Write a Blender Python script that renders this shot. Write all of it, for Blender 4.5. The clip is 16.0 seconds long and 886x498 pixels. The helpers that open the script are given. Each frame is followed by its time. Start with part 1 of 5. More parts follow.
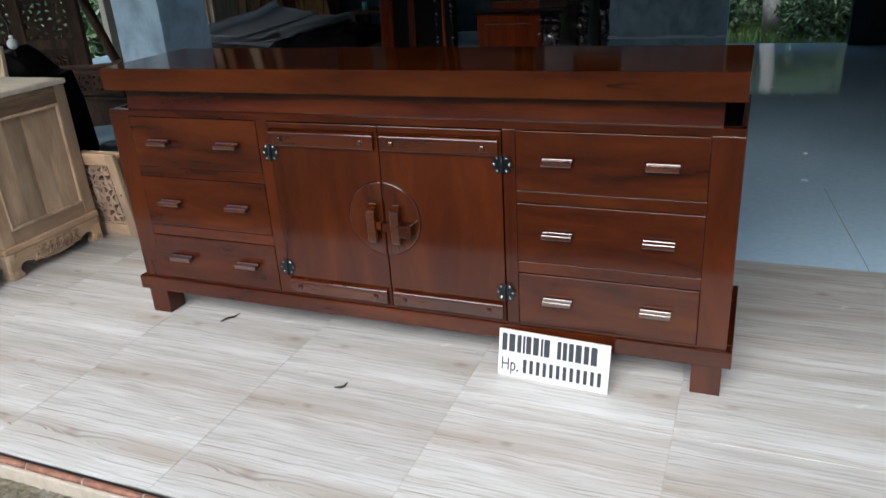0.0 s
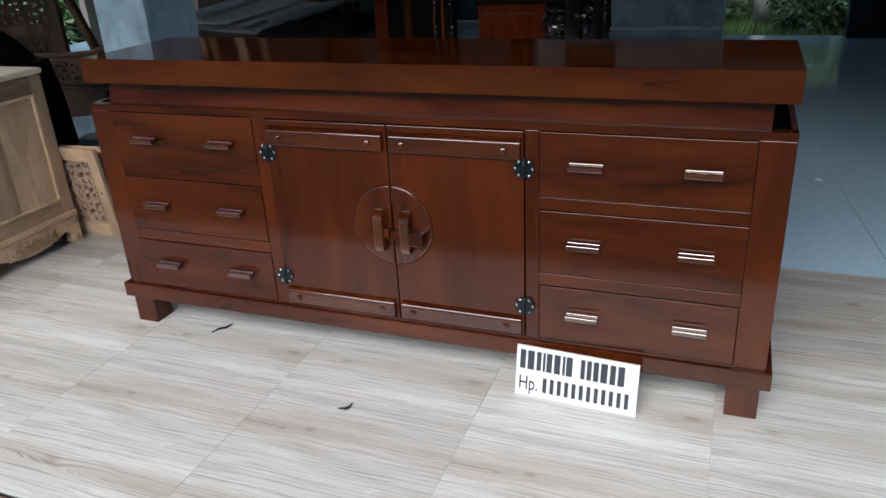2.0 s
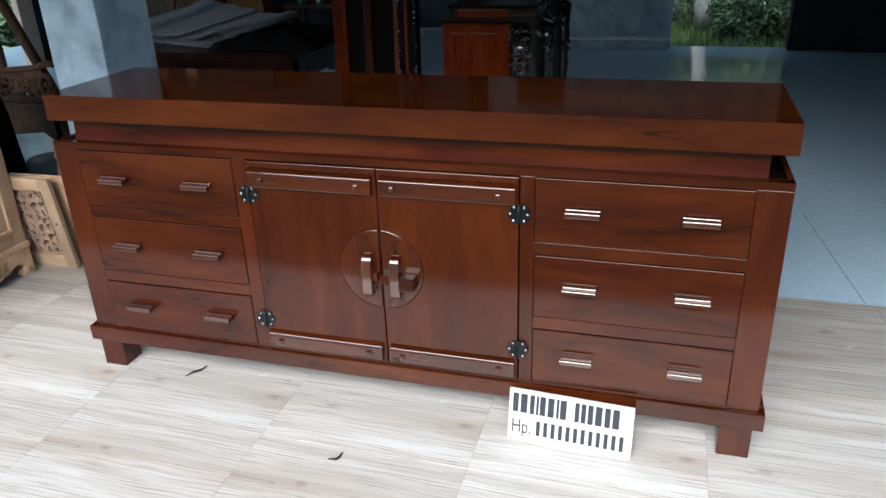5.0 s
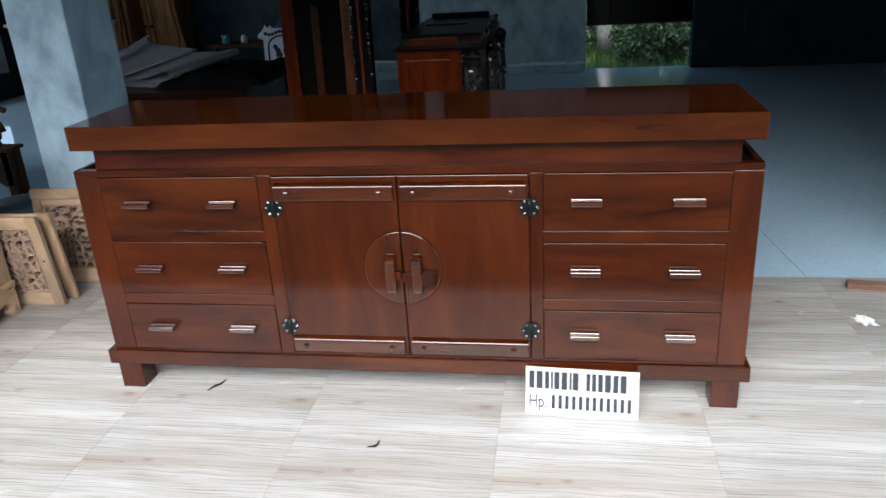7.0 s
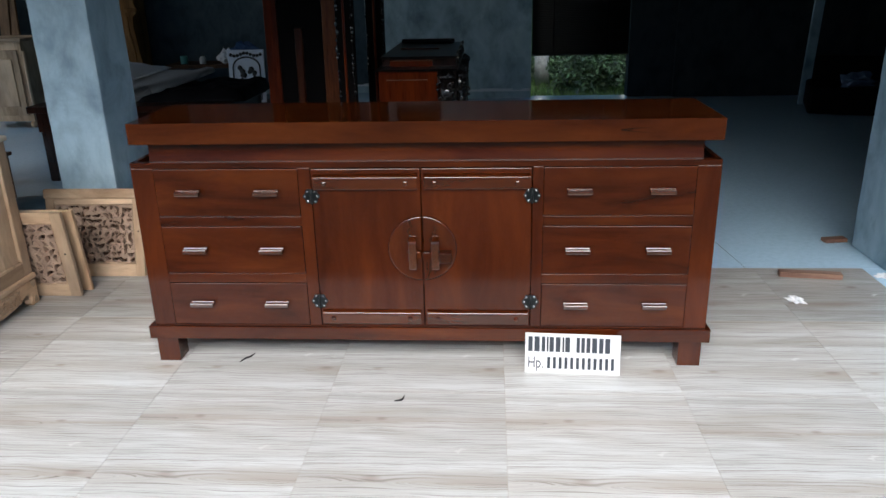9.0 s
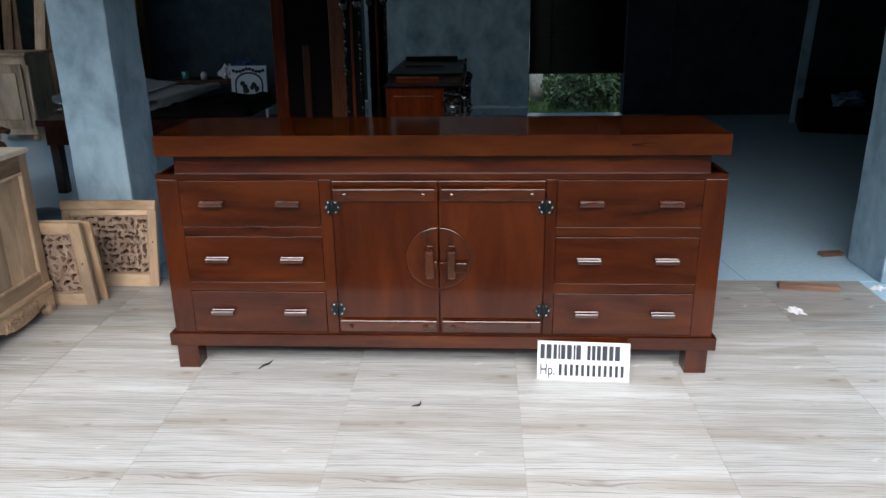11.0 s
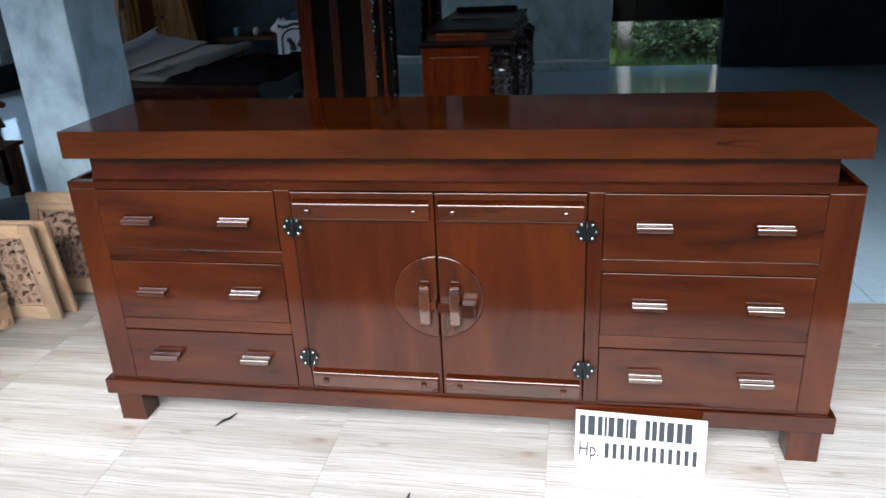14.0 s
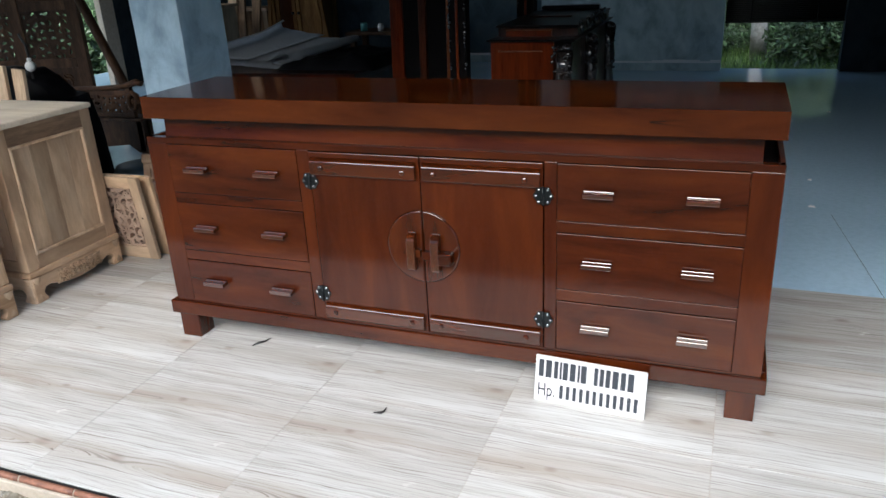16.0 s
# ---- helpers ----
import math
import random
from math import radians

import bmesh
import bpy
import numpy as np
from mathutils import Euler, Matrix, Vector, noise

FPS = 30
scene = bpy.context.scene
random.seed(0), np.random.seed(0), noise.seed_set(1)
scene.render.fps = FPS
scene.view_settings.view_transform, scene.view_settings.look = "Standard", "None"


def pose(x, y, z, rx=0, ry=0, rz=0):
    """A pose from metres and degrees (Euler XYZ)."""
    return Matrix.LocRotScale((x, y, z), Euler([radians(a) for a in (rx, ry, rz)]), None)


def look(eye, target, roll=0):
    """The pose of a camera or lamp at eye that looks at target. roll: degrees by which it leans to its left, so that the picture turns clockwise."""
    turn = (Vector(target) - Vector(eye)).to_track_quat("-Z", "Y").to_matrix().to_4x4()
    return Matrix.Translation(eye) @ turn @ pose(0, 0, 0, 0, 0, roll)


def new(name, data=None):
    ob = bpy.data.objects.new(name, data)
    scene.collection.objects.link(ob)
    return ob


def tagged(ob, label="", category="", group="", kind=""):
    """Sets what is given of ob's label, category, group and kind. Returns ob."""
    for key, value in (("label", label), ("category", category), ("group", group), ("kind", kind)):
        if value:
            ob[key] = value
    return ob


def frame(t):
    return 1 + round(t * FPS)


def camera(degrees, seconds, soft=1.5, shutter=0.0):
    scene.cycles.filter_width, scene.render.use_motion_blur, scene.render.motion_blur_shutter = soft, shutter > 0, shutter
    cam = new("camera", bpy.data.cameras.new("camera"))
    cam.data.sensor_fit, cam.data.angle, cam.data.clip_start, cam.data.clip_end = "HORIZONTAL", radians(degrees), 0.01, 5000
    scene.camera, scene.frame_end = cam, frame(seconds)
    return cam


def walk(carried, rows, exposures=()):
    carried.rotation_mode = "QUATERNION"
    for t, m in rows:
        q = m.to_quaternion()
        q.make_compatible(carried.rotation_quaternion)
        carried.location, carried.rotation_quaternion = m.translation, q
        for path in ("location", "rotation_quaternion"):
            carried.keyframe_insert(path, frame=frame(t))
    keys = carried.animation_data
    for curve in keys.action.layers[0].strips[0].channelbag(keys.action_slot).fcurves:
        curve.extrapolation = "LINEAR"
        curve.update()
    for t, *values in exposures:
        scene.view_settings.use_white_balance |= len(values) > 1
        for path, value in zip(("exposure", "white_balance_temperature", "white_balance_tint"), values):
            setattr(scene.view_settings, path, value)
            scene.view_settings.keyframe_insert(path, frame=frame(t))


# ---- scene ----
cam = camera(60.8, 16.0, 1.5, 0.4)
PATH = [
    (0, (1.011, -1.911, 1.24), (0.284, -0.216, 0.466), -3.8),
    (0.5, (1.023, -1.928, 1.23), (0.284, -0.257, 0.416), -4.3),
    (1, (1.011, -1.912, 1.235), (0.258, -0.24, 0.436), -4.6),
    (1.5, (0.961, -1.867, 1.228), (0.235, -0.192, 0.412), -3.1),
    (2, (0.861, -1.772, 1.229), (0.181, -0.071, 0.426), -3.1),
    (2.5, (0.782, -1.723, 1.227), (0.158, -0.018, 0.387), -2.7),
    (3, (0.754, -1.671, 1.245), (0.152, 0.026, 0.374), -2.2),
    (3.5, (0.727, -1.618, 1.282), (0.13, 0.081, 0.412), -2.1),
    (4, (0.706, -1.614, 1.295), (0.133, 0.094, 0.426), -1.3),
    (4.2, (0.707, -1.619, 1.3), (0.144, 0.099, 0.444), -1.4),
    (6.3, (0.717, -1.963, 1.366), (0.244, -0.177, 0.6), -2.4),
    (6.5, (0.665, -1.978, 1.351), (0.236, -0.177, 0.595), -2.1),
    (7, (0.482, -2.022, 1.331), (0.166, -0.192, 0.589), -3.4),
    (7.5, (0.358, -2.088, 1.332), (0.063, -0.249, 0.602), -2.8),
    (8, (0.324, -2.198, 1.33), (0.086, -0.341, 0.627), -2.6),
    (8.5, (0.277, -2.351, 1.339), (0.096, -0.496, 0.614), -1.6),
    (9, (0.249, -2.469, 1.339), (0.121, -0.591, 0.661), -1.3),
    (9.2, (0.21, -2.528, 1.343), (0.092, -0.645, 0.679), -0.8),
    (11.3, (0.162, -2.563, 1.35), (0.061, -0.67, 0.713), -0.8),
    (11.5, (0.175, -2.499, 1.357), (0.045, -0.61, 0.713), -1.5),
    (12, (0.209, -2.364, 1.368), (0.02, -0.476, 0.737), -1.4),
    (12.5, (0.225, -2.234, 1.363), (0.019, -0.363, 0.689), -2.0),
    (13, (0.22, -2.034, 1.353), (0.022, -0.159, 0.685), -2.1),
    (13.5, (0.237, -1.889, 1.336), (0.008, -0.043, 0.602), -3.2),
    (14, (0.35, -1.754, 1.312), (0.014, 0.068, 0.557), -2.8),
    (14.5, (0.474, -1.712, 1.284), (-0.055, 0.035, 0.467), -3.5),
    (15, (0.61, -1.822, 1.27), (0.006, -0.08, 0.495), -1.1),
    (15.5, (0.731, -1.921, 1.294), (0.088, -0.187, 0.533), -1.9),
    (16, (0.868, -2.003, 1.302), (0.18, -0.275, 0.565), -3.0),
]
EXPOSURES = [(0, 0.95), (1, 0.83), (2, 0.85), (3, 0.92), (4.2, 1.17), (6.3, 1.37), (7, 1.29), (8, 1.25), (9.2, 1.02), (11.5, 1.03), (12.5, 1.23), (13, 1.39), (14, 1.55), (14.5, 1.60), (15, 1.60), (15.5, 1.27), (16, 1.15)]
walk(cam, [(t, look(eye, target, roll)) for t, eye, target, roll in PATH], EXPOSURES)

# ---- world, sun and large lights ----
world = bpy.data.worlds.new("overcast_sky")
scene.world = world
world.use_nodes = True
wn = world.node_tree
sky = wn.nodes.new("ShaderNodeTexSky")
sky.sky_type = "NISHITA"
sky.sun_disc = False
sky.sun_elevation = radians(37)
sky.sun_rotation = radians(182)
sky.air_density, sky.dust_density, sky.ozone_density = 1.0, 2.5, 1.5
wn.nodes["Background"].inputs[1].default_value = 0.15
wn.links.new(sky.outputs[0], wn.nodes["Background"].inputs[0])

sun = new("sun", bpy.data.lights.new("sun", "SUN"))
sun.data.energy = 3.15
sun.data.angle = radians(56)
sun.data.color = (0.93, 0.97, 1.0)
sun.matrix_world = look((-0.12, -3.9, 3.1), (0, 0, 0))

# skylight through the open west side of the hall
side_sky = new("side_skylight", bpy.data.lights.new("side_skylight", "AREA"))
side_sky.data.shape = "RECTANGLE"
side_sky.data.size, side_sky.data.size_y = 2.8, 0.7
side_sky.data.energy = 9
side_sky.data.color = (0.90, 0.97, 1.0)
side_sky.matrix_world = look((-5.98, 3.2, 2.36), (-5.0, 4.2, 0.0))


# ---- small helpers ----
def join(*parts):
    """One bmesh out of several."""
    out = parts[0]
    for b in parts[1:]:
        base = [out.verts.new(v.co) for v in b.verts]
        b.verts.index_update()
        for f in b.faces:
            try:
                g = out.faces.new([base[v.index] for v in f.verts])
                g.smooth = f.smooth
            except ValueError:
                pass
        b.free()
    return out


def box(x0, x1, y0, y1, z0, z1, bevel=0.0, seg=2):
    b = bmesh.new()
    bmesh.ops.create_cube(b, size=1.0)
    bmesh.ops.transform(b, matrix=Matrix.Translation(((x0 + x1) / 2, (y0 + y1) / 2, (z0 + z1) / 2))
                        @ Matrix.Diagonal((x1 - x0, y1 - y0, z1 - z0, 1)), verts=b.verts)
    if bevel > 0:
        bmesh.ops.bevel(b, geom=b.edges[:], offset=bevel, segments=seg, affect="EDGES", profile=0.5)
    return b


def prism(outline, axis, a, b_, bevel=0.0, seg=2):
    """A closed outline of (u, v) drawn out along an axis from a to b_."""
    put = {"x": lambda u, v, w: (w, u, v), "y": lambda u, v, w: (u, w, v), "z": lambda u, v, w: (u, v, w)}[axis]
    b = bmesh.new()
    lo = [b.verts.new(put(u, v, a)) for u, v in outline]
    hi = [b.verts.new(put(u, v, b_)) for u, v in outline]
    n = len(outline)
    b.faces.new(lo)
    b.faces.new(hi[::-1])
    for i in range(n):
        b.faces.new((lo[i], hi[i], hi[(i + 1) % n], lo[(i + 1) % n]))
    bmesh.ops.recalc_face_normals(b, faces=b.faces[:])
    if bevel > 0:
        sharp = [e for e in b.edges if len(e.link_faces) == 2 and e.calc_face_angle(0) > 0.6]
        bmesh.ops.bevel(b, geom=sharp, offset=bevel, segments=seg, affect="EDGES", profile=0.5)
    return b


def tube(points, radii, n=8, smooth=True):
    """A round bar along a line of points."""
    b = bmesh.new()
    pts = [Vector(p) for p in points]
    if not hasattr(radii, "__len__"):
        radii = [radii] * len(pts)
    rings = []
    side = None
    for i, p in enumerate(pts):
        d = (pts[min(i + 1, len(pts) - 1)] - pts[max(i - 1, 0)]).normalized()
        if side is None:
            side = d.orthogonal().normalized()
        side = (side - d * side.dot(d)).normalized()
        up = d.cross(side)
        rings.append([b.verts.new(p + radii[i] * (math.cos(k * 2 * math.pi / n) * side + math.sin(k * 2 * math.pi / n) * up)) for k in range(n)])
    for r, s in zip(rings, rings[1:]):
        for k in range(n):
            b.faces.new((r[k], r[(k + 1) % n], s[(k + 1) % n], s[k])).smooth = smooth
    b.faces.new(rings[0][::-1])
    b.faces.new(rings[-1])
    return b


def ball(c, r, u=12, v=8, squash=(1, 1, 1)):
    b = bmesh.new()
    bmesh.ops.create_uvsphere(b, u_segments=u, v_segments=v, radius=1.0)
    bmesh.ops.transform(b, matrix=Matrix.Translation(c) @ Matrix.Diagonal((r * squash[0], r * squash[1], r * squash[2], 1)), verts=b.verts)
    for f in b.faces:
        f.smooth = True
    return b


def lathe(profile, n=20, at=(0, 0, 0)):
    """A turned shape from (radius, height) pairs, about a standing axis."""
    b = bmesh.new()
    rings = [[b.verts.new((at[0] + r * math.cos(k * 2 * math.pi / n), at[1] + r * math.sin(k * 2 * math.pi / n), at[2] + z)) for k in range(n)] for r, z in profile]
    for r, s in zip(rings, rings[1:]):
        for k in range(n):
            b.faces.new((r[k], r[(k + 1) % n], s[(k + 1) % n], s[k])).smooth = True
    b.faces.new(rings[0][::-1])
    b.faces.new(rings[-1])
    return b


def mesh_of(name, b, material):
    me = bpy.data.meshes.new(name)
    bmesh.ops.recalc_face_normals(b, faces=b.faces[:])
    b.to_mesh(me)
    b.free()
    if material:
        me.materials.append(material)
    return me


def part(name, b, material, parent, label=""):
    ob = new(name, mesh_of(name, b, material))
    ob.parent = parent
    if label:
        tagged(ob, label)
    return ob


def thing(name, m, label, category, group="", kind=""):
    ob = new(name)
    ob.empty_display_size = 0.1
    ob.matrix_world = m
    return tagged(ob, label, category, group, kind)


def solid(name, b, material, label, category, group="", kind="", m=None):
    ob = new(name, mesh_of(name, b, material))
    if m is not None:
        ob.matrix_world = m
    return tagged(ob, label, category, group, kind)


# ---- materials ----
class Mat:
    """A node material with a short way to write its nodes."""

    def __init__(self, name, rough=0.5, metal=0.0, coat=0.0, spec=0.5, coat_rough=0.1, coat_ior=1.5):
        self.m = bpy.data.materials.new(name)
        self.m.use_nodes = True
        self.t = self.m.node_tree
        self.p = self.t.nodes["Principled BSDF"]
        self.set(self.p, "Roughness", rough)
        self.set(self.p, "Metallic", metal)
        self.set(self.p, "Coat Weight", coat)
        self.set(self.p, "Coat Roughness", coat_rough)
        self.set(self.p, "Coat IOR", coat_ior)
        self.set(self.p, "Specular IOR Level", spec)
        self.co = self.node("ShaderNodeTexCoord").outputs["Object"]

    def node(self, kind, **inputs):
        n = self.t.nodes.new(kind)
        for k, v in inputs.items():
            self.set(n, k.replace("_", " "), v)
        return n

    def set(self, n, key, v):
        if hasattr(v, "is_output"):
            self.t.links.new(v, n.inputs[key])
        else:
            n.inputs[key].default_value = v

    def scaled(self, s, shift=None, turn=(0, 0, 0)):
        n = self.node("ShaderNodeMapping", Vector=self.co, Scale=s, Rotation=turn)
        if shift is not None:
            self.t.links.new(shift, n.inputs["Location"])
        return n.outputs[0]

    def noise(self, vec, scale, detail=4.0, rough=0.55, distort=0.0):
        return self.node("ShaderNodeTexNoise", Vector=vec, Scale=scale, Detail=detail, Roughness=rough, Distortion=distort).outputs["Fac"]

    def ramp(self, fac, stops):
        n = self.node("ShaderNodeValToRGB", Fac=fac)
        el = n.color_ramp.elements
        while len(el) < len(stops):
            el.new(0.5)
        for e, (pos, col) in zip(el, stops):
            e.position = pos
            e.color = (*col, 1) if len(col) == 3 else col
        return n.outputs["Color"]

    def mix(self, fac, a, b, blend="MIX"):
        n = self.t.nodes.new("ShaderNodeMix")
        n.data_type, n.blend_type = "RGBA", blend
        for i, v in ((0, fac), (6, a), (7, b)):
            if hasattr(v, "is_output"):
                self.t.links.new(v, n.inputs[i])
            else:
                n.inputs[i].default_value = (*v, 1) if i > 0 and len(v) == 3 else v
        return n.outputs[2]

    def math(self, op, a, b=0.0):
        n = self.t.nodes.new("ShaderNodeMath")
        n.operation = op
        for i, v in ((0, a), (1, b)):
            if hasattr(v, "is_output"):
                self.t.links.new(v, n.inputs[i])
            else:
                n.inputs[i].default_value = v
        return n.outputs[0]

    def bump(self, height, strength, distance=0.002):
        n = self.node("ShaderNodeBump", Height=height, Strength=strength, Distance=distance)
        self.t.links.new(n.outputs[0], self.p.inputs["Normal"])

    def color(self, c):
        self.set(self.p, "Base Color", c if hasattr(c, "is_output") else (*c, 1))

    def rough(self, fac, lo, hi):
        n = self.node("ShaderNodeMapRange", Value=fac)
        n.inputs["To Min"].default_value, n.inputs["To Max"].default_value = lo, hi
        self.t.links.new(n.outputs[0], self.p.inputs["Roughness"])

    def rand(self):
        return self.node("ShaderNodeObjectInfo").outputs["Random"]


def wood(name, dark, mid, light, along="x", rough=(0.22, 0.36), coat=0.3, stretch=14.0, fine=0.35, bump=0.12, scale=1.0, cloud=0.5, spec=0.5, coat_rough=0.1, coat_ior=1.5, vary=0.0, eye=None):
    """Grained wood; along: the way of the grain; eye: (x, z) of a dark knot in it."""
    w = Mat(name, coat=coat, spec=spec, coat_rough=coat_rough, coat_ior=coat_ior)
    s = {"x": (scale, scale * stretch, scale * stretch), "y": (scale * stretch, scale, scale * stretch), "z": (scale * stretch, scale * stretch, scale)}[along]
    r = w.math("MULTIPLY", w.rand(), 37.0)
    vec = w.scaled(s, r)
    band = w.noise(vec, 1.6, 5.0, 0.6, 0.6)
    pores = w.noise(w.scaled(tuple(c * 4.0 for c in s), r), 3.0, 3.0, 0.7)
    patch = w.noise(w.scaled((1.6, 1.6, 1.6), r), 1.7, 2.0, 0.5)
    c = w.ramp(band, [(0.3, dark), (0.52, mid), (0.75, light)])
    c = w.mix(fine, c, w.ramp(pores, [(0.35, tuple(v * 0.45 for v in dark)), (0.6, (1, 1, 1))]), "MULTIPLY")
    c = w.mix(cloud, c, w.ramp(patch, [(0.3, (0.55, 0.5, 0.5)), (0.65, (1.15, 1.1, 1.05))]), "MULTIPLY")
    if eye:
        xyz = w.node("ShaderNodeSeparateXYZ", Vector=w.co)
        du = w.math("DIVIDE", w.math("SUBTRACT", xyz.outputs[0], eye[0]), 0.13)
        dv = w.math("DIVIDE", w.math("ADD", w.math("SUBTRACT", xyz.outputs[2], eye[1]), w.math("MULTIPLY", w.math("SUBTRACT", band, 0.5), 0.012)), 0.022)
        arm = w.math("ABSOLUTE", w.math("SUBTRACT", w.math("ABSOLUTE", dv), w.math("MULTIPLY", du, 0.55)))
        line = w.ramp(arm, [(0.03, (0.8, 0.8, 0.8)), (0.17, (0.12, 0.12, 0.12)), (0.3, (0, 0, 0))])
        reach = w.ramp(du, [(0.0, (0, 0, 0)), (0.04, (1, 1, 1)), (0.35, (0.7, 0.7, 0.7)), (1.0, (0, 0, 0))])
        c = w.mix(w.math("MULTIPLY", line, reach), c, tuple(v * 0.3 for v in dark))
    if vary > 0:
        f = w.node("ShaderNodeMapRange", Value=w.math("FRACT", w.math("MULTIPLY", w.rand(), 13.7)))
        f.inputs["To Min"].default_value, f.inputs["To Max"].default_value = 1 - vary, 1 + vary
        c = w.mix(1.0, c, w.node("ShaderNodeCombineColor", Red=f.outputs[0], Green=f.outputs[0], Blue=f.outputs[0]).outputs[0], "MULTIPLY")
    w.color(c)
    w.rough(pores, *rough)
    w.bump(pores, bump, 0.0008)
    return w.m


STAIN = dict(dark=(0.026, 0.0038, 0.0009), mid=(0.058, 0.0110, 0.0023), light=(0.095, 0.0215, 0.0040), fine=0.05, bump=0.012, rough=(0.3, 0.36), coat=1.0, spec=0.0, stretch=5.0, scale=1.25, coat_rough=0.12, coat_ior=1.43)
boss_z = wood("polished_teak_boss", along="z", **{**STAIN, "coat_rough": 0.1, "coat_ior": 1.55})
rail_x = wood("polished_teak_rail", along="x", **{**STAIN, "coat_rough": 0.05, "coat_ior": 1.62})
polished_x = wood("hand_polished_teak", along="x", **{**STAIN, "coat_rough": 0.055, "coat_ior": 2.05})
slab_x = wood("warm_polished_teak_slab", along="x", **{**STAIN, "dark": (0.032, 0.006, 0.0013), "mid": (0.066, 0.0145, 0.0027), "light": (0.098, 0.024, 0.0045), "coat_rough": 0.08, "eye": (0.665, 0.861)})
stained_x = wood("stained_teak_lengthwise", along="x", **STAIN)
stained_z = wood("stained_teak_upright", along="z", **{**STAIN, "dark": (0.039, 0.0060, 0.0012), "light": (0.084, 0.0165, 0.0030)})
stained_dark = wood("dark_stained_teak", (0.010, 0.003, 0.002), (0.022, 0.006, 0.003), (0.045, 0.012, 0.005), along="z", coat=0.4, spec=0.2)
stained_red = wood("reddish_stained_teak", (0.070, 0.0085, 0.001), (0.125, 0.017, 0.0022), (0.175, 0.030, 0.0042), along="z", coat=0.12, spec=0.12, fine=0.2)
# bead colour paler than the desk, painting the highlight along its mouldings
bead_brown = wood("highlight_toned_bead", (0.16, 0.06, 0.03), (0.28, 0.13, 0.07), (0.36, 0.19, 0.11), along="x", coat=0.5)
raw_stain = wood("half_stained_teak", (0.09, 0.022, 0.005), (0.15, 0.040, 0.010), (0.20, 0.065, 0.018), along="z", coat=0.1, spec=0.12)
stained_dim = wood("dim_brown_stained_teak", (0.03, 0.006, 0.002), (0.06, 0.014, 0.004), (0.09, 0.026, 0.008), along="z", coat=0.1, spec=0.1)
honey_teak = wood("honey_brown_raw_teak", (0.20, 0.090, 0.030), (0.33, 0.165, 0.060), (0.44, 0.245, 0.10), along="z", rough=(0.6, 0.8), coat=0.0, stretch=7, spec=0.15)
RAW = dict(dark=(0.38, 0.25, 0.15), mid=(0.635, 0.468, 0.315), light=(0.77, 0.61, 0.44), rough=(0.55, 0.75), coat=0.0, stretch=5.0, fine=0.16, cloud=0.7, bump=0.08, vary=0.28)
raw_z = wood("raw_teak_upright", along="z", **RAW)
raw_x = wood("raw_teak_lengthwise", along="x", **RAW)
raw_dark_y = wood("brown_raw_teak_rail", (0.20, 0.125, 0.075), (0.35, 0.23, 0.145), (0.48, 0.34, 0.225), along="y", rough=(0.55, 0.75), coat=0.0, stretch=6)
FRAME = {**RAW, "dark": (0.33, 0.205, 0.115), "mid": (0.55, 0.385, 0.25), "light": (0.69, 0.515, 0.355)}
frame_z = wood("tan_teak_frame_upright", along="z", **FRAME)
frame_y = wood("tan_teak_frame_crosswise", along="y", **FRAME)
# cabinet tops paler than the sides: the stronger light is put into the colour
raw_top = wood("lit_pale_teak_top", (0.64, 0.545, 0.41), (0.77, 0.69, 0.555), (0.85, 0.785, 0.66), along="x", rough=(0.5, 0.7), coat=0.0, stretch=7, fine=0.15, cloud=0.35)
raw_pale = wood("pale_sawn_teak", (0.55, 0.40, 0.26), (0.70, 0.545, 0.375), (0.79, 0.645, 0.475), along="z", rough=(0.6, 0.8), coat=0.0, stretch=7)
raw_red = wood("raw_teak_carved_face", (0.30, 0.20, 0.145), (0.43, 0.305, 0.23), (0.52, 0.39, 0.30), along="z", rough=(0.6, 0.75), coat=0.0, stretch=4, fine=0.2)
raw_offcut = wood("reddish_raw_offcut", (0.10, 0.045, 0.03), (0.22, 0.115, 0.08), (0.36, 0.23, 0.17), along="x", rough=(0.6, 0.8), coat=0.0, stretch=6)
raw_grey = wood("weathered_teak", (0.16, 0.09, 0.045), (0.28, 0.165, 0.085), (0.40, 0.26, 0.14), along="z", rough=(0.6, 0.8), coat=0.0, stretch=9)
brown_old = wood("old_brown_carved_wood", (0.030, 0.0125, 0.005), (0.075, 0.034, 0.015), (0.15, 0.075, 0.036), along="z", rough=(0.45, 0.65), coat=0.0, stretch=5, spec=0.22)


def plain(name, color, rough, metal=0.0, vary=0.15, scale=18.0, bump=0.05, coat=0.0, spec=0.5):
    w = Mat(name, rough=rough, metal=metal, coat=coat, spec=spec)
    n = w.noise(w.co, scale, 5.0, 0.6)
    w.color(w.mix(vary, color, w.ramp(n, [(0.25, tuple(c * 0.4 for c in color)), (0.75, tuple(min(1, c * 1.5) for c in color))])))
    w.bump(n, bump, 0.002)
    return w.m


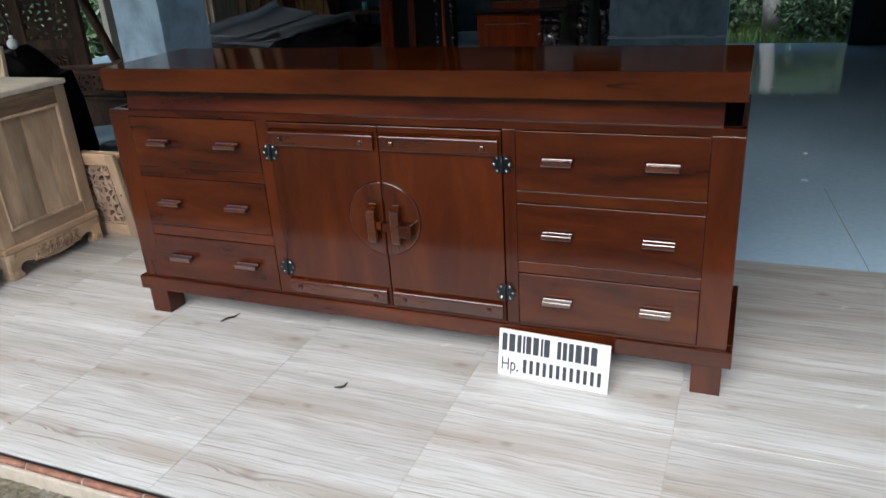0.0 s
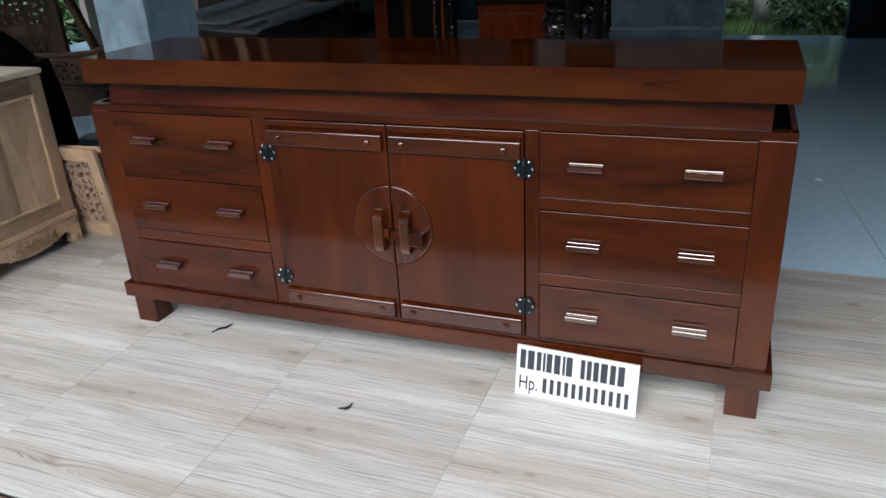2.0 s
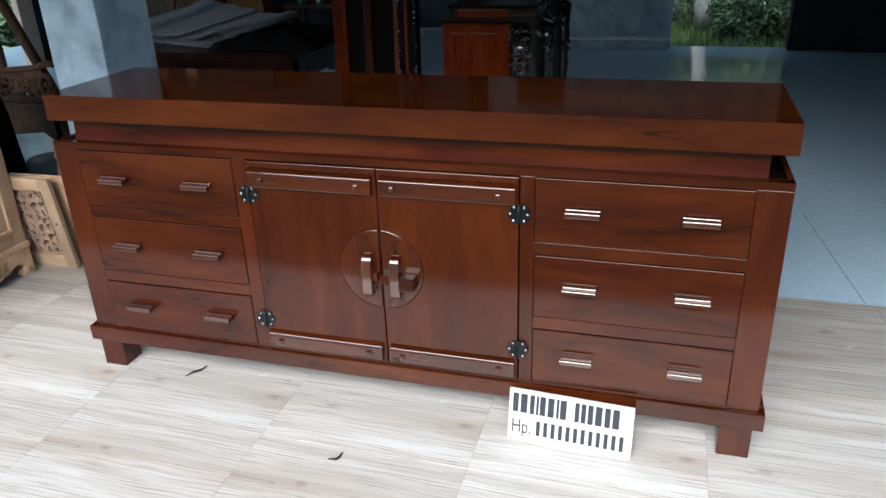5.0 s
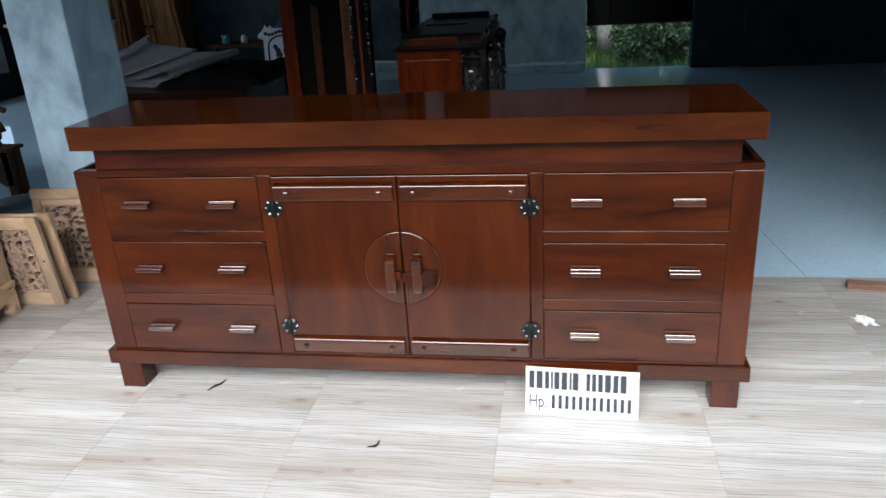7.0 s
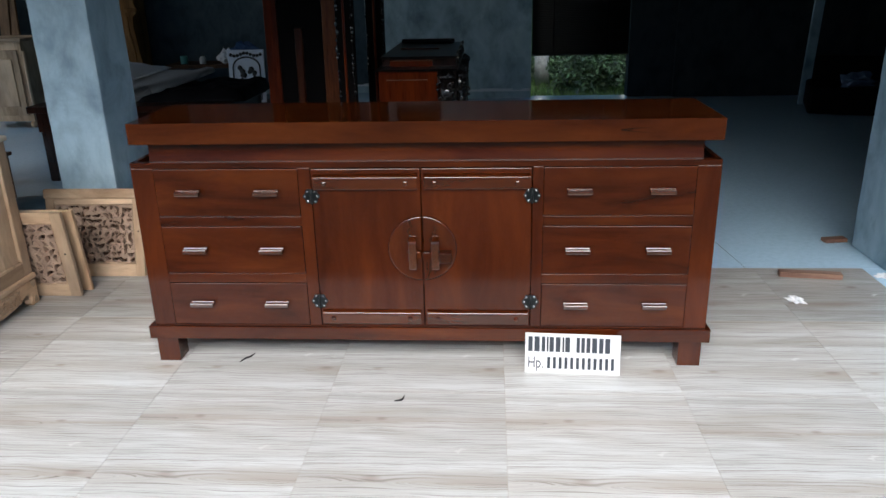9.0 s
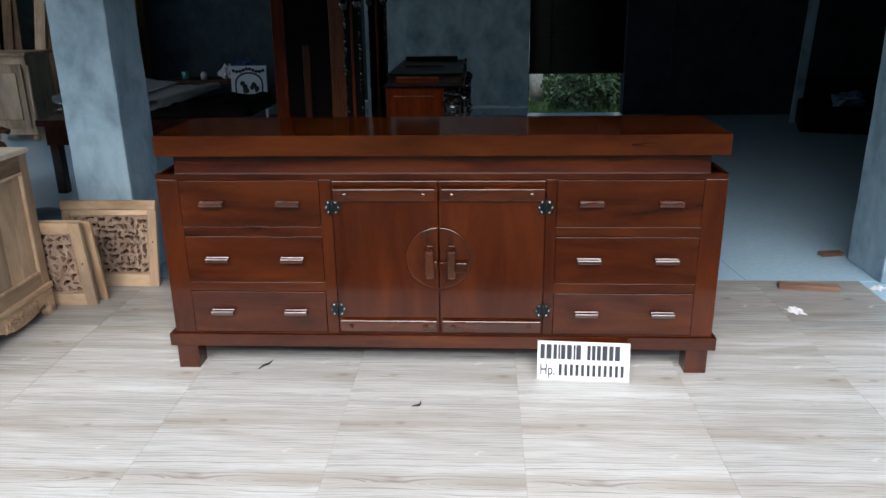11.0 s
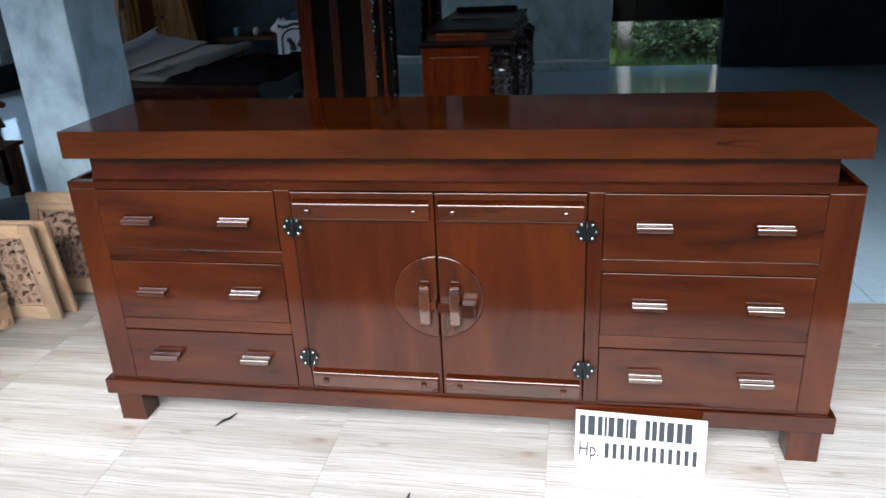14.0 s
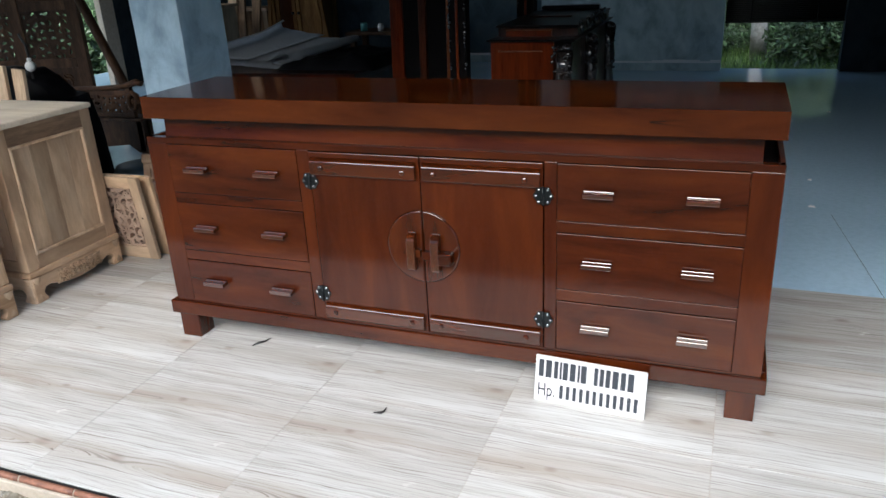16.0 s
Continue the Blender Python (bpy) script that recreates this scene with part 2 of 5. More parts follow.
hinge_black = plain("black_hinge_steel", (0.012, 0.016, 0.018), 0.35, 0.6)
steel = plain("bright_screw_steel", (0.75, 0.76, 0.78), 0.25, 1.0, vary=0.05)
black_gloss = plain("black_polished_carving", (0.012, 0.008, 0.007), 0.16, 0.0, coat=0.6, bump=0.6, scale=60)
desk_black = plain("black_stained_desk_top", (0.006, 0.004, 0.0035), 0.3, vary=0.3, scale=40, bump=0.2, spec=0.12)
black_cloth = plain("black_sheet_plastic", (0.004, 0.004, 0.005), 0.5, bump=0.4, scale=9, spec=0.06)
sign_white = plain("white_painted_board", (0.72, 0.73, 0.74), 0.45, vary=0.06)
sign_ink = plain("dark_blue_paint", (0.032, 0.040, 0.052), 0.5, vary=0.3, scale=60)
paper_grey = plain("grey_felt_sheet", (0.52, 0.535, 0.56), 0.8, vary=0.12)
paper_white = plain("white_crumpled_paper", (0.80, 0.81, 0.83), 0.6, vary=0.05)
white_frame = plain("white_painted_frame", (0.66, 0.69, 0.76), 0.5, vary=0.1)
porcelain = plain("white_porcelain", (0.82, 0.82, 0.80), 0.2, vary=0.03)
debris_black = plain("black_rubber_strip", (0.012, 0.011, 0.011), 0.6)
terracotta = plain("brown_glazed_edging", (0.235, 0.105, 0.068), 0.55, vary=0.8, scale=55, bump=0.3)
mortar = plain("cream_mortar", (0.44, 0.385, 0.315), 0.85, vary=0.3, scale=40, bump=0.4)
tarp_blue = plain("dark_blue_tarpaulin", (0.02, 0.06, 0.16), 0.4, vary=0.4)
wrap_grey = plain("dull_grey_wrapping", (0.42, 0.41, 0.39), 0.3, vary=0.5, scale=120)
plastic_blue = plain("pale_blue_plastic", (0.22, 0.30, 0.42), 0.18, vary=0.4, scale=14, bump=0.8)
tin_teal = plain("turquoise_paint_tin", (0.10, 0.36, 0.36), 0.4, vary=0.2)
tin_blue = plain("blue_painted_drum", (0.14, 0.22, 0.27), 0.5, vary=0.3)
bamboo = plain("dark_bamboo_slats", (0.022, 0.017, 0.012), 0.55, vary=0.5, scale=25)
bark_pale = plain("pale_lichened_bark", (0.34, 0.35, 0.33), 0.9, vary=0.8, scale=14, bump=0.8)
bark_dark = plain("dark_bark", (0.06, 0.05, 0.04), 0.9, vary=0.5, scale=14, bump=0.8)
ceiling_board = plain("dark_roof_boards", (0.03, 0.026, 0.024), 0.8)
dark_boards = plain("black_stained_boards", (0.006, 0.005, 0.005), 0.6, spec=0.03)


def leaf_material(name, a, b):
    w = Mat(name, rough=0.45)
    r = w.node("ShaderNodeNewGeometry").outputs["Random Per Island"]
    w.color(w.ramp(r, [(0.0, a), (0.8, b), (1.0, tuple(min(1, 1.9 * c) for c in b))]))
    w.set(w.p, "Transmission Weight", 0.0)
    return w.m


leaf_green = leaf_material("green_leaves", (0.028, 0.055, 0.026), (0.085, 0.155, 0.07))
grass_green = leaf_material("grass_blades", (0.05, 0.11, 0.02), (0.13, 0.24, 0.05))


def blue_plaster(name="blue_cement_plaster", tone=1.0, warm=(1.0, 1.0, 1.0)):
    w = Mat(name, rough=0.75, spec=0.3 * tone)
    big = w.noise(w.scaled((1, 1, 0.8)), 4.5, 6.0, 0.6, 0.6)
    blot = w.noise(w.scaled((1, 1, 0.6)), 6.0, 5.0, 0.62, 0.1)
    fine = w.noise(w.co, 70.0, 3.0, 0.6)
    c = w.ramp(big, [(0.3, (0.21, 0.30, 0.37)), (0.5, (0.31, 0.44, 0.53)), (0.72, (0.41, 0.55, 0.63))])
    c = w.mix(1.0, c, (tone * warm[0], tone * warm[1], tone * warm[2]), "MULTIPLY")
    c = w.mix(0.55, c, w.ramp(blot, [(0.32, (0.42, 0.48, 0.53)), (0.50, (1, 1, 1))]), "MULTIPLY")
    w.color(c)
    w.rough(blot, 0.6, 0.85)
    w.bump(w.math("ADD", w.math("MULTIPLY", fine, 0.4), blot), 0.25, 0.004)
    return w.m


def polished_floor():
    w = Mat("blue_grey_polished_cement", spec=0.5)
    big = w.noise(w.co, 1.3, 5.0, 0.6, 0.4)
    fine = w.noise(w.co, 34.0, 4.0, 0.65)
    w.color(w.mix(0.25, w.ramp(big, [(0.3, (0.47, 0.69, 0.86)), (0.7, (0.52, 0.74, 0.91))]), w.ramp(fine, [(0.3, (0.6, 0.62, 0.65)), (0.6, (1, 1, 1))]), "MULTIPLY"))
    w.rough(big, 0.05, 0.11)
    w.bump(fine, 0.05, 0.001)
    return w.m


def wood_tile(name, seed, knots, bright=1.0):
    """Glazed tile printed as bleached boards; knots are (u, v, size) on the tile."""
    w = Mat(name, spec=0.5)
    xyz = w.node("ShaderNodeSeparateXYZ", Vector=w.co)
    u, v = xyz.outputs[0], xyz.outputs[1]
    g = w.math("ADD", v, w.math("MULTIPLY", w.noise(w.node("ShaderNodeMapping", Vector=w.co, Location=(0, 0, seed), Scale=(3.0, 4.5, 1.0)).outputs[0], 1.0, 2.0, 0.5), 0.030))
    knot_fac = board = None
    for ku, kv, size in knots:
        # the grain parts and flows round each knot
        du, dv = w.math("SUBTRACT", u, ku), w.math("SUBTRACT", g, kv)
        near = w.math("POWER", 2.718, w.math("MULTIPLY", w.math("POWER", w.math("ABSOLUTE", w.math("DIVIDE", du, size * 3.2)), 2.0), -1.0))
        lift = w.math("SQRT", w.math("ADD", w.math("POWER", w.math("ABSOLUTE", dv), 2.0), w.math("MULTIPLY", near, size * size * 0.55)))
        g = w.math("ADD", w.math("MULTIPLY", w.math("SIGN", dv), lift), kv)
        d = w.math("SQRT", w.math("ADD", w.math("POWER", w.math("ABSOLUTE", w.math("DIVIDE", du, 1.25)), 2.0), w.math("POWER", w.math("ABSOLUTE", w.math("MULTIPLY", w.math("SUBTRACT", v, kv), 1.5)), 2.0)))
        k = w.ramp(w.math("DIVIDE", d, size), [(0.2, (0.5, 0.5, 0.5)), (0.55, (0.32, 0.32, 0.32)), (1.0, (0, 0, 0))])
        dv2 = w.math("POWER", w.math("ABSOLUTE", w.math("DIVIDE", w.math("SUBTRACT", v, kv - 0.01), size * 1.25)), 2.0)
        band = w.math("POWER", 2.718, w.math("MULTIPLY", dv2, -1.0))
        board = band if board is None else w.math("MAXIMUM", band, board)
        knot_fac = k if knot_fac is None else w.math("MAXIMUM", k, knot_fac)
    grain = w.node("ShaderNodeCombineXYZ", X=u, Y=g, Z=seed).outputs[0]

    def field(su, sv, detail, rough, distort=0.0):
        m = w.node("ShaderNodeMapping", Vector=grain, Scale=(su, sv, 1.0))
        return w.noise(m.outputs[0], 1.0, detail, rough, distort)

    zone = field(1.1, 13.0, 2.0, 0.5)
    tan = field(1.6, 8.0, 2.0, 0.5, 0.3)
    plank = field(0.9, 34.0, 3.0, 0.6)
    fine = field(5.0, 230.0, 3.0, 0.7)
    hair = field(1.0, 130.0, 2.5, 0.6)
    jag = field(6.0, 90.0, 2.0, 0.6)
    ring = field(0.75, 9.0, 1.3, 0.4)
    c = w.ramp(zone, [(0.34, (0.615, 0.612, 0.585)), (0.47, (0.685, 0.692, 0.674)), (0.60, (0.735, 0.75, 0.738))])
    c = w.mix(0.4, c, w.ramp(plank, [(0.36, (0.74, 0.70, 0.67)), (0.55, (1, 1, 1)), (0.7, (1.04, 1.04, 1.04))]), "MULTIPLY")
    c = w.mix(w.ramp(tan, [(0.47, (0, 0, 0)), (0.66, (0.7, 0.7, 0.7))]), c, (0.51, 0.475, 0.425))
    c = w.mix(0.6, c, w.ramp(fine, [(0.34, (0.50, 0.47, 0.45)), (0.50, (1, 1, 1))]), "MULTIPLY")
    if board is not None:
        c = w.mix(w.math("MULTIPLY", board, w.ramp(tan, [(0.35, (0.2, 0.2, 0.2)), (0.6, (0.75, 0.75, 0.75))])), c, (0.48, 0.425, 0.37))
    # growth lines: even thin lines along the warped grain, each fading in and out along its run
    step = w.math("ADD", w.math("MULTIPLY", g, 92.0), w.math("ADD", w.math("MULTIPLY", ring, 8.0), w.math("MULTIPLY", jag, 0.75)))
    turn = w.math("ABSOLUTE", w.math("SUBTRACT", w.math("FRACT", step), 0.5))
    own = w.noise(w.node("ShaderNodeCombineXYZ", X=w.math("MULTIPLY", u, 2.6), Y=w.math("MULTIPLY", w.math("FLOOR", step), 7.31), Z=seed).outputs[0], 1.0, 2.0, 0.5)
    show = w.math("MULTIPLY", w.ramp(field(0.8, 13.0, 2.0, 0.5), [(0.43, (0.12, 0.12, 0.12)), (0.58, (1, 1, 1))]), w.ramp(own, [(0.44, (0, 0, 0)), (0.62, (1, 1, 1))]))
    lines = w.math("MULTIPLY", show, w.ramp(turn, [(0.02, (0.8, 0.8, 0.8)), (0.12, (0, 0, 0))]))
    c = w.mix(lines, c, (0.215, 0.172, 0.14))
    c = w.mix(w.ramp(hair, [(0.345, (0.5, 0.5, 0.5)), (0.395, (0, 0, 0))]), c, (0.22, 0.185, 0.16))
    if knot_fac is not None:
        c = w.mix(knot_fac, c, w.ramp(hair, [(0.4, (0.20, 0.14, 0.105)), (0.6, (0.38, 0.30, 0.245))]))
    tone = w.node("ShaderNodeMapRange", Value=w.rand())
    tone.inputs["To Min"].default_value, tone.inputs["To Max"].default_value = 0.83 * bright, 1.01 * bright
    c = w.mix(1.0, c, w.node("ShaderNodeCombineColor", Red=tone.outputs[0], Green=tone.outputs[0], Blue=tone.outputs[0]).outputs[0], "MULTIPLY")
    w.color(c)
    w.rough(w.noise(w.co, 9.0, 4.0, 0.6), 0.17, 0.32)
    w.bump(w.math("ADD", fine, lines), 0.08, 0.0008)
    return w.m


def yard():
    w = Mat("mossy_rough_concrete", rough=0.95, spec=0.2)
    a = w.noise(w.co, 4.0, 8.0, 0.7, 0.5)
    b = w.noise(w.co, 38.0, 6.0, 0.72, 0.6)
    c = w.ramp(b, [(0.32, (0.10, 0.085, 0.055)), (0.47, (0.22, 0.195, 0.15)), (0.60, (0.33, 0.31, 0.265)), (0.72, (0.46, 0.45, 0.42))])
    c = w.mix(w.ramp(a, [(0.46, (0, 0, 0)), (0.62, (0.6, 0.6, 0.6))]), c, (0.15, 0.14, 0.07))
    w.color(c)
    w.bump(w.math("ADD", a, b), 1.0, 0.02)
    return w.m


# darkest copy of the plaster: the unlit east corner's shade is in its colour
black_plaster = blue_plaster("darkened_blue_wall_plaster", 0.08)
# the plaster again, toned down to paint shade on the deeper back wall
far_shade_plaster = blue_plaster("shade_toned_wall_plaster", 0.22)
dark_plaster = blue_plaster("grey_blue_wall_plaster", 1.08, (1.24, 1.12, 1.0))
plaster, cement, yard_mat = blue_plaster(), polished_floor(), yard()
# the last print is toned down to 0.76, painting the rear row's shade
tile_prints = [wood_tile("bleached_wood_look_tile", 3.1, ((-0.09, -0.17, 0.030), (-0.10, 0.14, 0.018))), wood_tile("bleached_wood_tile_late_knot", 3.1, ((0.235, -0.17, 0.030), (0.05, 0.10, 0.018))),
               wood_tile("bleached_wood_tile_arched", 11.7, ((-0.16, -0.13, 0.022), (0.25, -0.13, 0.026))), wood_tile("bleached_wood_tile_brown_knots", 17.3, ((-0.06, 0.125, 0.024), (0.205, 0.125, 0.022))),
               wood_tile("shade_toned_wood_look_tile", 23.9, ((0.10, 0.06, 0.026), (-0.22, -0.12, 0.022)), 0.76)]
garden_mat = plain("garden_soil_and_moss", (0.07, 0.10, 0.035), 0.95, vary=0.8, scale=4, bump=0.8)


# ---- large structure ----
FRONT, REAR, WALL, LEFT, RIGHT, HIGH = -0.815, 0.975, 6.4, -7.0, 5.2, 2.8
FAR, JOG = 7.0, -1.0


def grid_sheet(x0, x1, y0, y1, nx, ny, f):
    b = bmesh.new()
    v = [[b.verts.new((x0 + (x1 - x0) * i / nx, y0 + (y1 - y0) * j / ny, f(x0 + (x1 - x0) * i / nx, y0 + (y1 - y0) * j / ny))) for i in range(nx + 1)] for j in range(ny + 1)]
    for j in range(ny):
        for i in range(nx):
            b.faces.new((v[j][i], v[j][i + 1], v[j + 1][i + 1], v[j + 1][i])).smooth = True
    return b


def yard_sheet():
    """One sheet to the horizon, finely lumpy where the porch edge meets it."""
    xs = [-300, -40, -8, -4] + [-3.4 + 0.012 * i for i in range(376)] + [1.5, 4, 8, 40, 300]
    ys = [-300, -40, -8, -3] + [-1.75 + 0.012 * j for j in range(76)] + [FRONT - 0.02]

    def z(x, y):
        if not (-3.35 < x < 1.05 and -1.7 < y):
            return -0.062
        p = Vector((x, y, 0))
        return -0.066 + 0.016 * noise.noise(p * 7) + 0.012 * abs(noise.noise(p * 22)) + 0.008 * noise.noise(p * 55)

    me = bpy.data.meshes.new("ground")
    n = len(xs)
    me.from_pydata([(x, y, z(x, y)) for y in ys for x in xs], [], [(j * n + i, j * n + i + 1, (j + 1) * n + i + 1, (j + 1) * n + i) for j in range(len(ys) - 1) for i in range(n - 1)])
    me.materials.append(yard_mat)
    return tagged(new("ground", me), "rough lumpy grey-brown concrete yard with moss", "ground", kind="structure")


yard_sheet()
solid("garden_ground", join(grid_sheet(-300, 300, WALL + 0.18, 300, 2, 2, lambda x, y: -0.6), grid_sheet(-300, LEFT - 0.25, FRONT - 0.02, WALL + 0.18, 2, 2, lambda x, y: -0.6)), garden_mat,
      "mossy green garden soil behind the workshop", "ground", kind="structure")
solid("floor", join(box(LEFT, RIGHT, REAR, WALL + 0.17, -0.25, -0.002), box(LEFT, JOG, WALL + 0.17, FAR + 0.2, -0.25, -0.002)), cement, "polished blue-grey cement floor of the hall", "floor", kind="structure")
solid("floor_side", join(box(2.0, RIGHT, FRONT, REAR, -0.25, -0.004), box(LEFT, -3.905, FRONT, REAR, -0.25, -0.004)), cement, "blue-grey cement strip beside the tiled porch", "floor", kind="structure")

# back wall with the low garden opening and two high windows
OPEN0, OPEN1, OPENH = 0.70, 1.80, 2.05
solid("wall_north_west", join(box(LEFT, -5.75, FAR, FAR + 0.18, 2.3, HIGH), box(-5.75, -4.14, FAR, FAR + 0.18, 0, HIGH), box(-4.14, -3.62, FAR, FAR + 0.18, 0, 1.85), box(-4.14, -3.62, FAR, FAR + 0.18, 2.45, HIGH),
                              box(-3.62, JOG - 0.18, FAR, FAR + 0.18, 0, HIGH), box(JOG - 0.18, JOG, WALL + 0.18, FAR + 0.18, 0, HIGH)), far_shade_plaster,
      "blue plastered wall with a high window, shade put into its colour", "wall", kind="structure")
solid("wall_north", join(box(JOG - 0.18, -0.87, WALL, WALL + 0.18, 0, HIGH), box(-0.87, -0.34, WALL, WALL + 0.18, 0, 1.85), box(-0.87, -0.34, WALL, WALL + 0.18, 2.45, HIGH), box(-0.34, OPEN0, WALL, WALL + 0.18, 0, HIGH),
                         box(OPEN0, OPEN1, WALL, WALL + 0.18, OPENH, HIGH)), dark_plaster,
      "unpainted blue cement plaster wall with a garden opening", "wall", kind="structure")
solid("wall_east", join(box(RIGHT, RIGHT + 0.18, REAR, WALL + 0.18, 0, HIGH), box(OPEN1, 2.30, WALL, WALL + 0.18, 0, HIGH), box(2.30, RIGHT, WALL - 0.06, WALL + 0.12, 0, HIGH), box(2.5, RIGHT, REAR - 0.02, REAR + 0.15, 0, HIGH)), black_plaster, "plaster wall of the unlit corner, shade put into its dark colour", "wall", kind="structure")
WEST = -5.75
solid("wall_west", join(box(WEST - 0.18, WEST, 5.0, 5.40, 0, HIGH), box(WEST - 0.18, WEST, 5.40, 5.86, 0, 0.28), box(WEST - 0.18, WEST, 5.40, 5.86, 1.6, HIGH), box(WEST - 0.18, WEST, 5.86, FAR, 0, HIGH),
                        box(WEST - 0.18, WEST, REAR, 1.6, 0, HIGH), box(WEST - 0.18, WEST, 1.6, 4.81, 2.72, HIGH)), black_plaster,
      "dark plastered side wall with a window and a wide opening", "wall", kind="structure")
solid("grey_post", box(WEST - 0.07, WEST + 0.01, 4.80, 5.0, 0, HIGH - 0.001, 0.006), mortar, "pale grey cement post at the side opening", "post", kind="structure")
# unseen; its front and back overhangs are set for the shade they give
solid("ceiling", box(LEFT - 0.2, RIGHT + 0.2, -2.05, FAR + 1.3, HIGH, HIGH + 0.12), ceiling_board, "dark boarded ceiling over hall and porch, unseen, overhangs set to limit sky light", "ceiling", kind="structure")
# unseen board added below the eave to shade the slab top and deep hall
solid("eave_fascia", box(LEFT - 0.2, RIGHT + 0.2, -2.09, -2.05, 2.55, HIGH + 0.12, 0.004), ceiling_board, "unseen dark board added along the eave to cut high sky light", "fascia", kind="structure")


def skirting(name, x0, x1, y):
    """A rough cement skirting whose upper ledge carries pale plaster crumbs."""
    b = box(x0, x1, y - 0.014, y - 0.0005, 0, 0.080, 0.003)
    ob = solid(name, b, dark_plaster, "low rough cement skirting along the wall", "baseboard", kind="structure")
    bits, x, rng = [], x0, random.Random(int(100 * abs(x0)))
    while x < x1 - 0.02:
        w = min(rng.uniform(0.08, 0.22), x1 - x)
        bits.append(box(x, x + w - 0.001, y - 0.016 - rng.uniform(0, 0.008), y - 0.001, 0.0805, 0.092 + rng.uniform(0, 0.022), 0.002))
        x += w
    part("plaster_crumb_line", join(*bits), paper_white, ob, "pale line of plaster left on the ledge")


skirting("baseboard_north", JOG, OPEN0 - 0.002, WALL)
skirting("baseboard_north_west", -5.74, JOG - 0.19, FAR)


def pillar(name, x0, x1, y0, y1):
    b = box(x0, x1, y0, y1, 0, HIGH, 0.006)
    bmesh.ops.subdivide_edges(b, edges=[e for e in b.edges if e.calc_length() > 1], cuts=24, use_grid_fill=True)
    for v in b.verts:
        n = noise.noise(v.co * 5) * 0.004
        v.co.x += n
        v.co.y += noise.noise(v.co * 5 + Vector((9, 0, 0))) * 0.004
    return solid(name, b, plaster, "square blue cement-plastered porch pillar", "pillar", kind="structure")


# unseen wall, added; its height limits the low light reaching the hall
solid("wall_yard", box(-16, 16, -9.2, -9.0, -0.1, 4.7), dark_plaster, "plain unseen wall added across the yard to cut low sky light", "wall", kind="structure")
pillar("pillar_west", -1.82, -1.548, 0.945, 1.28)
pillar("pillar_east", 2.09, 2.36, 0.945, 1.30)


# ---- the sideboard ----
def thing_part(name, parent, label=""):
    """A part that is only a holder of its pieces."""
    ob = new(name)
    ob.empty_display_size = 0.02
    ob.parent = parent
    return tagged(ob, label) if label else ob


def drawer_pull(parent, x, z):
    """A flat bar with a grooved top, on a short foot."""
    y = -0.004
    lip = [(-0.0295 - 0.0055 * math.cos(a), 0.0022 + 0.0050 * math.sin(a)) for a in (0.0, 0.35, 0.7, 1.05, 1.4)]
    step = [(-0.0110 - 0.0050 * math.cos(a), 0.0058 + 0.0050 * math.sin(a)) for a in (0.0, 0.35, 0.7, 1.05, 1.4)]
    prof = [(0, -0.007), (-0.020, -0.007), (-0.027, -0.010), (-0.033, -0.010), (-0.035, -0.007), *lip, (-0.026, 0.003), (-0.0160, 0.003), *step, (-0.002, 0.0105), (0, 0.008)]
    p = part("pull", prism([(y + 0.88 * a, z + 0.92 * b) for a, b in prof], "x", x - 0.0415, x + 0.0415, 0.0005), polished_x, parent, "polished wooden bar pull")
    return p


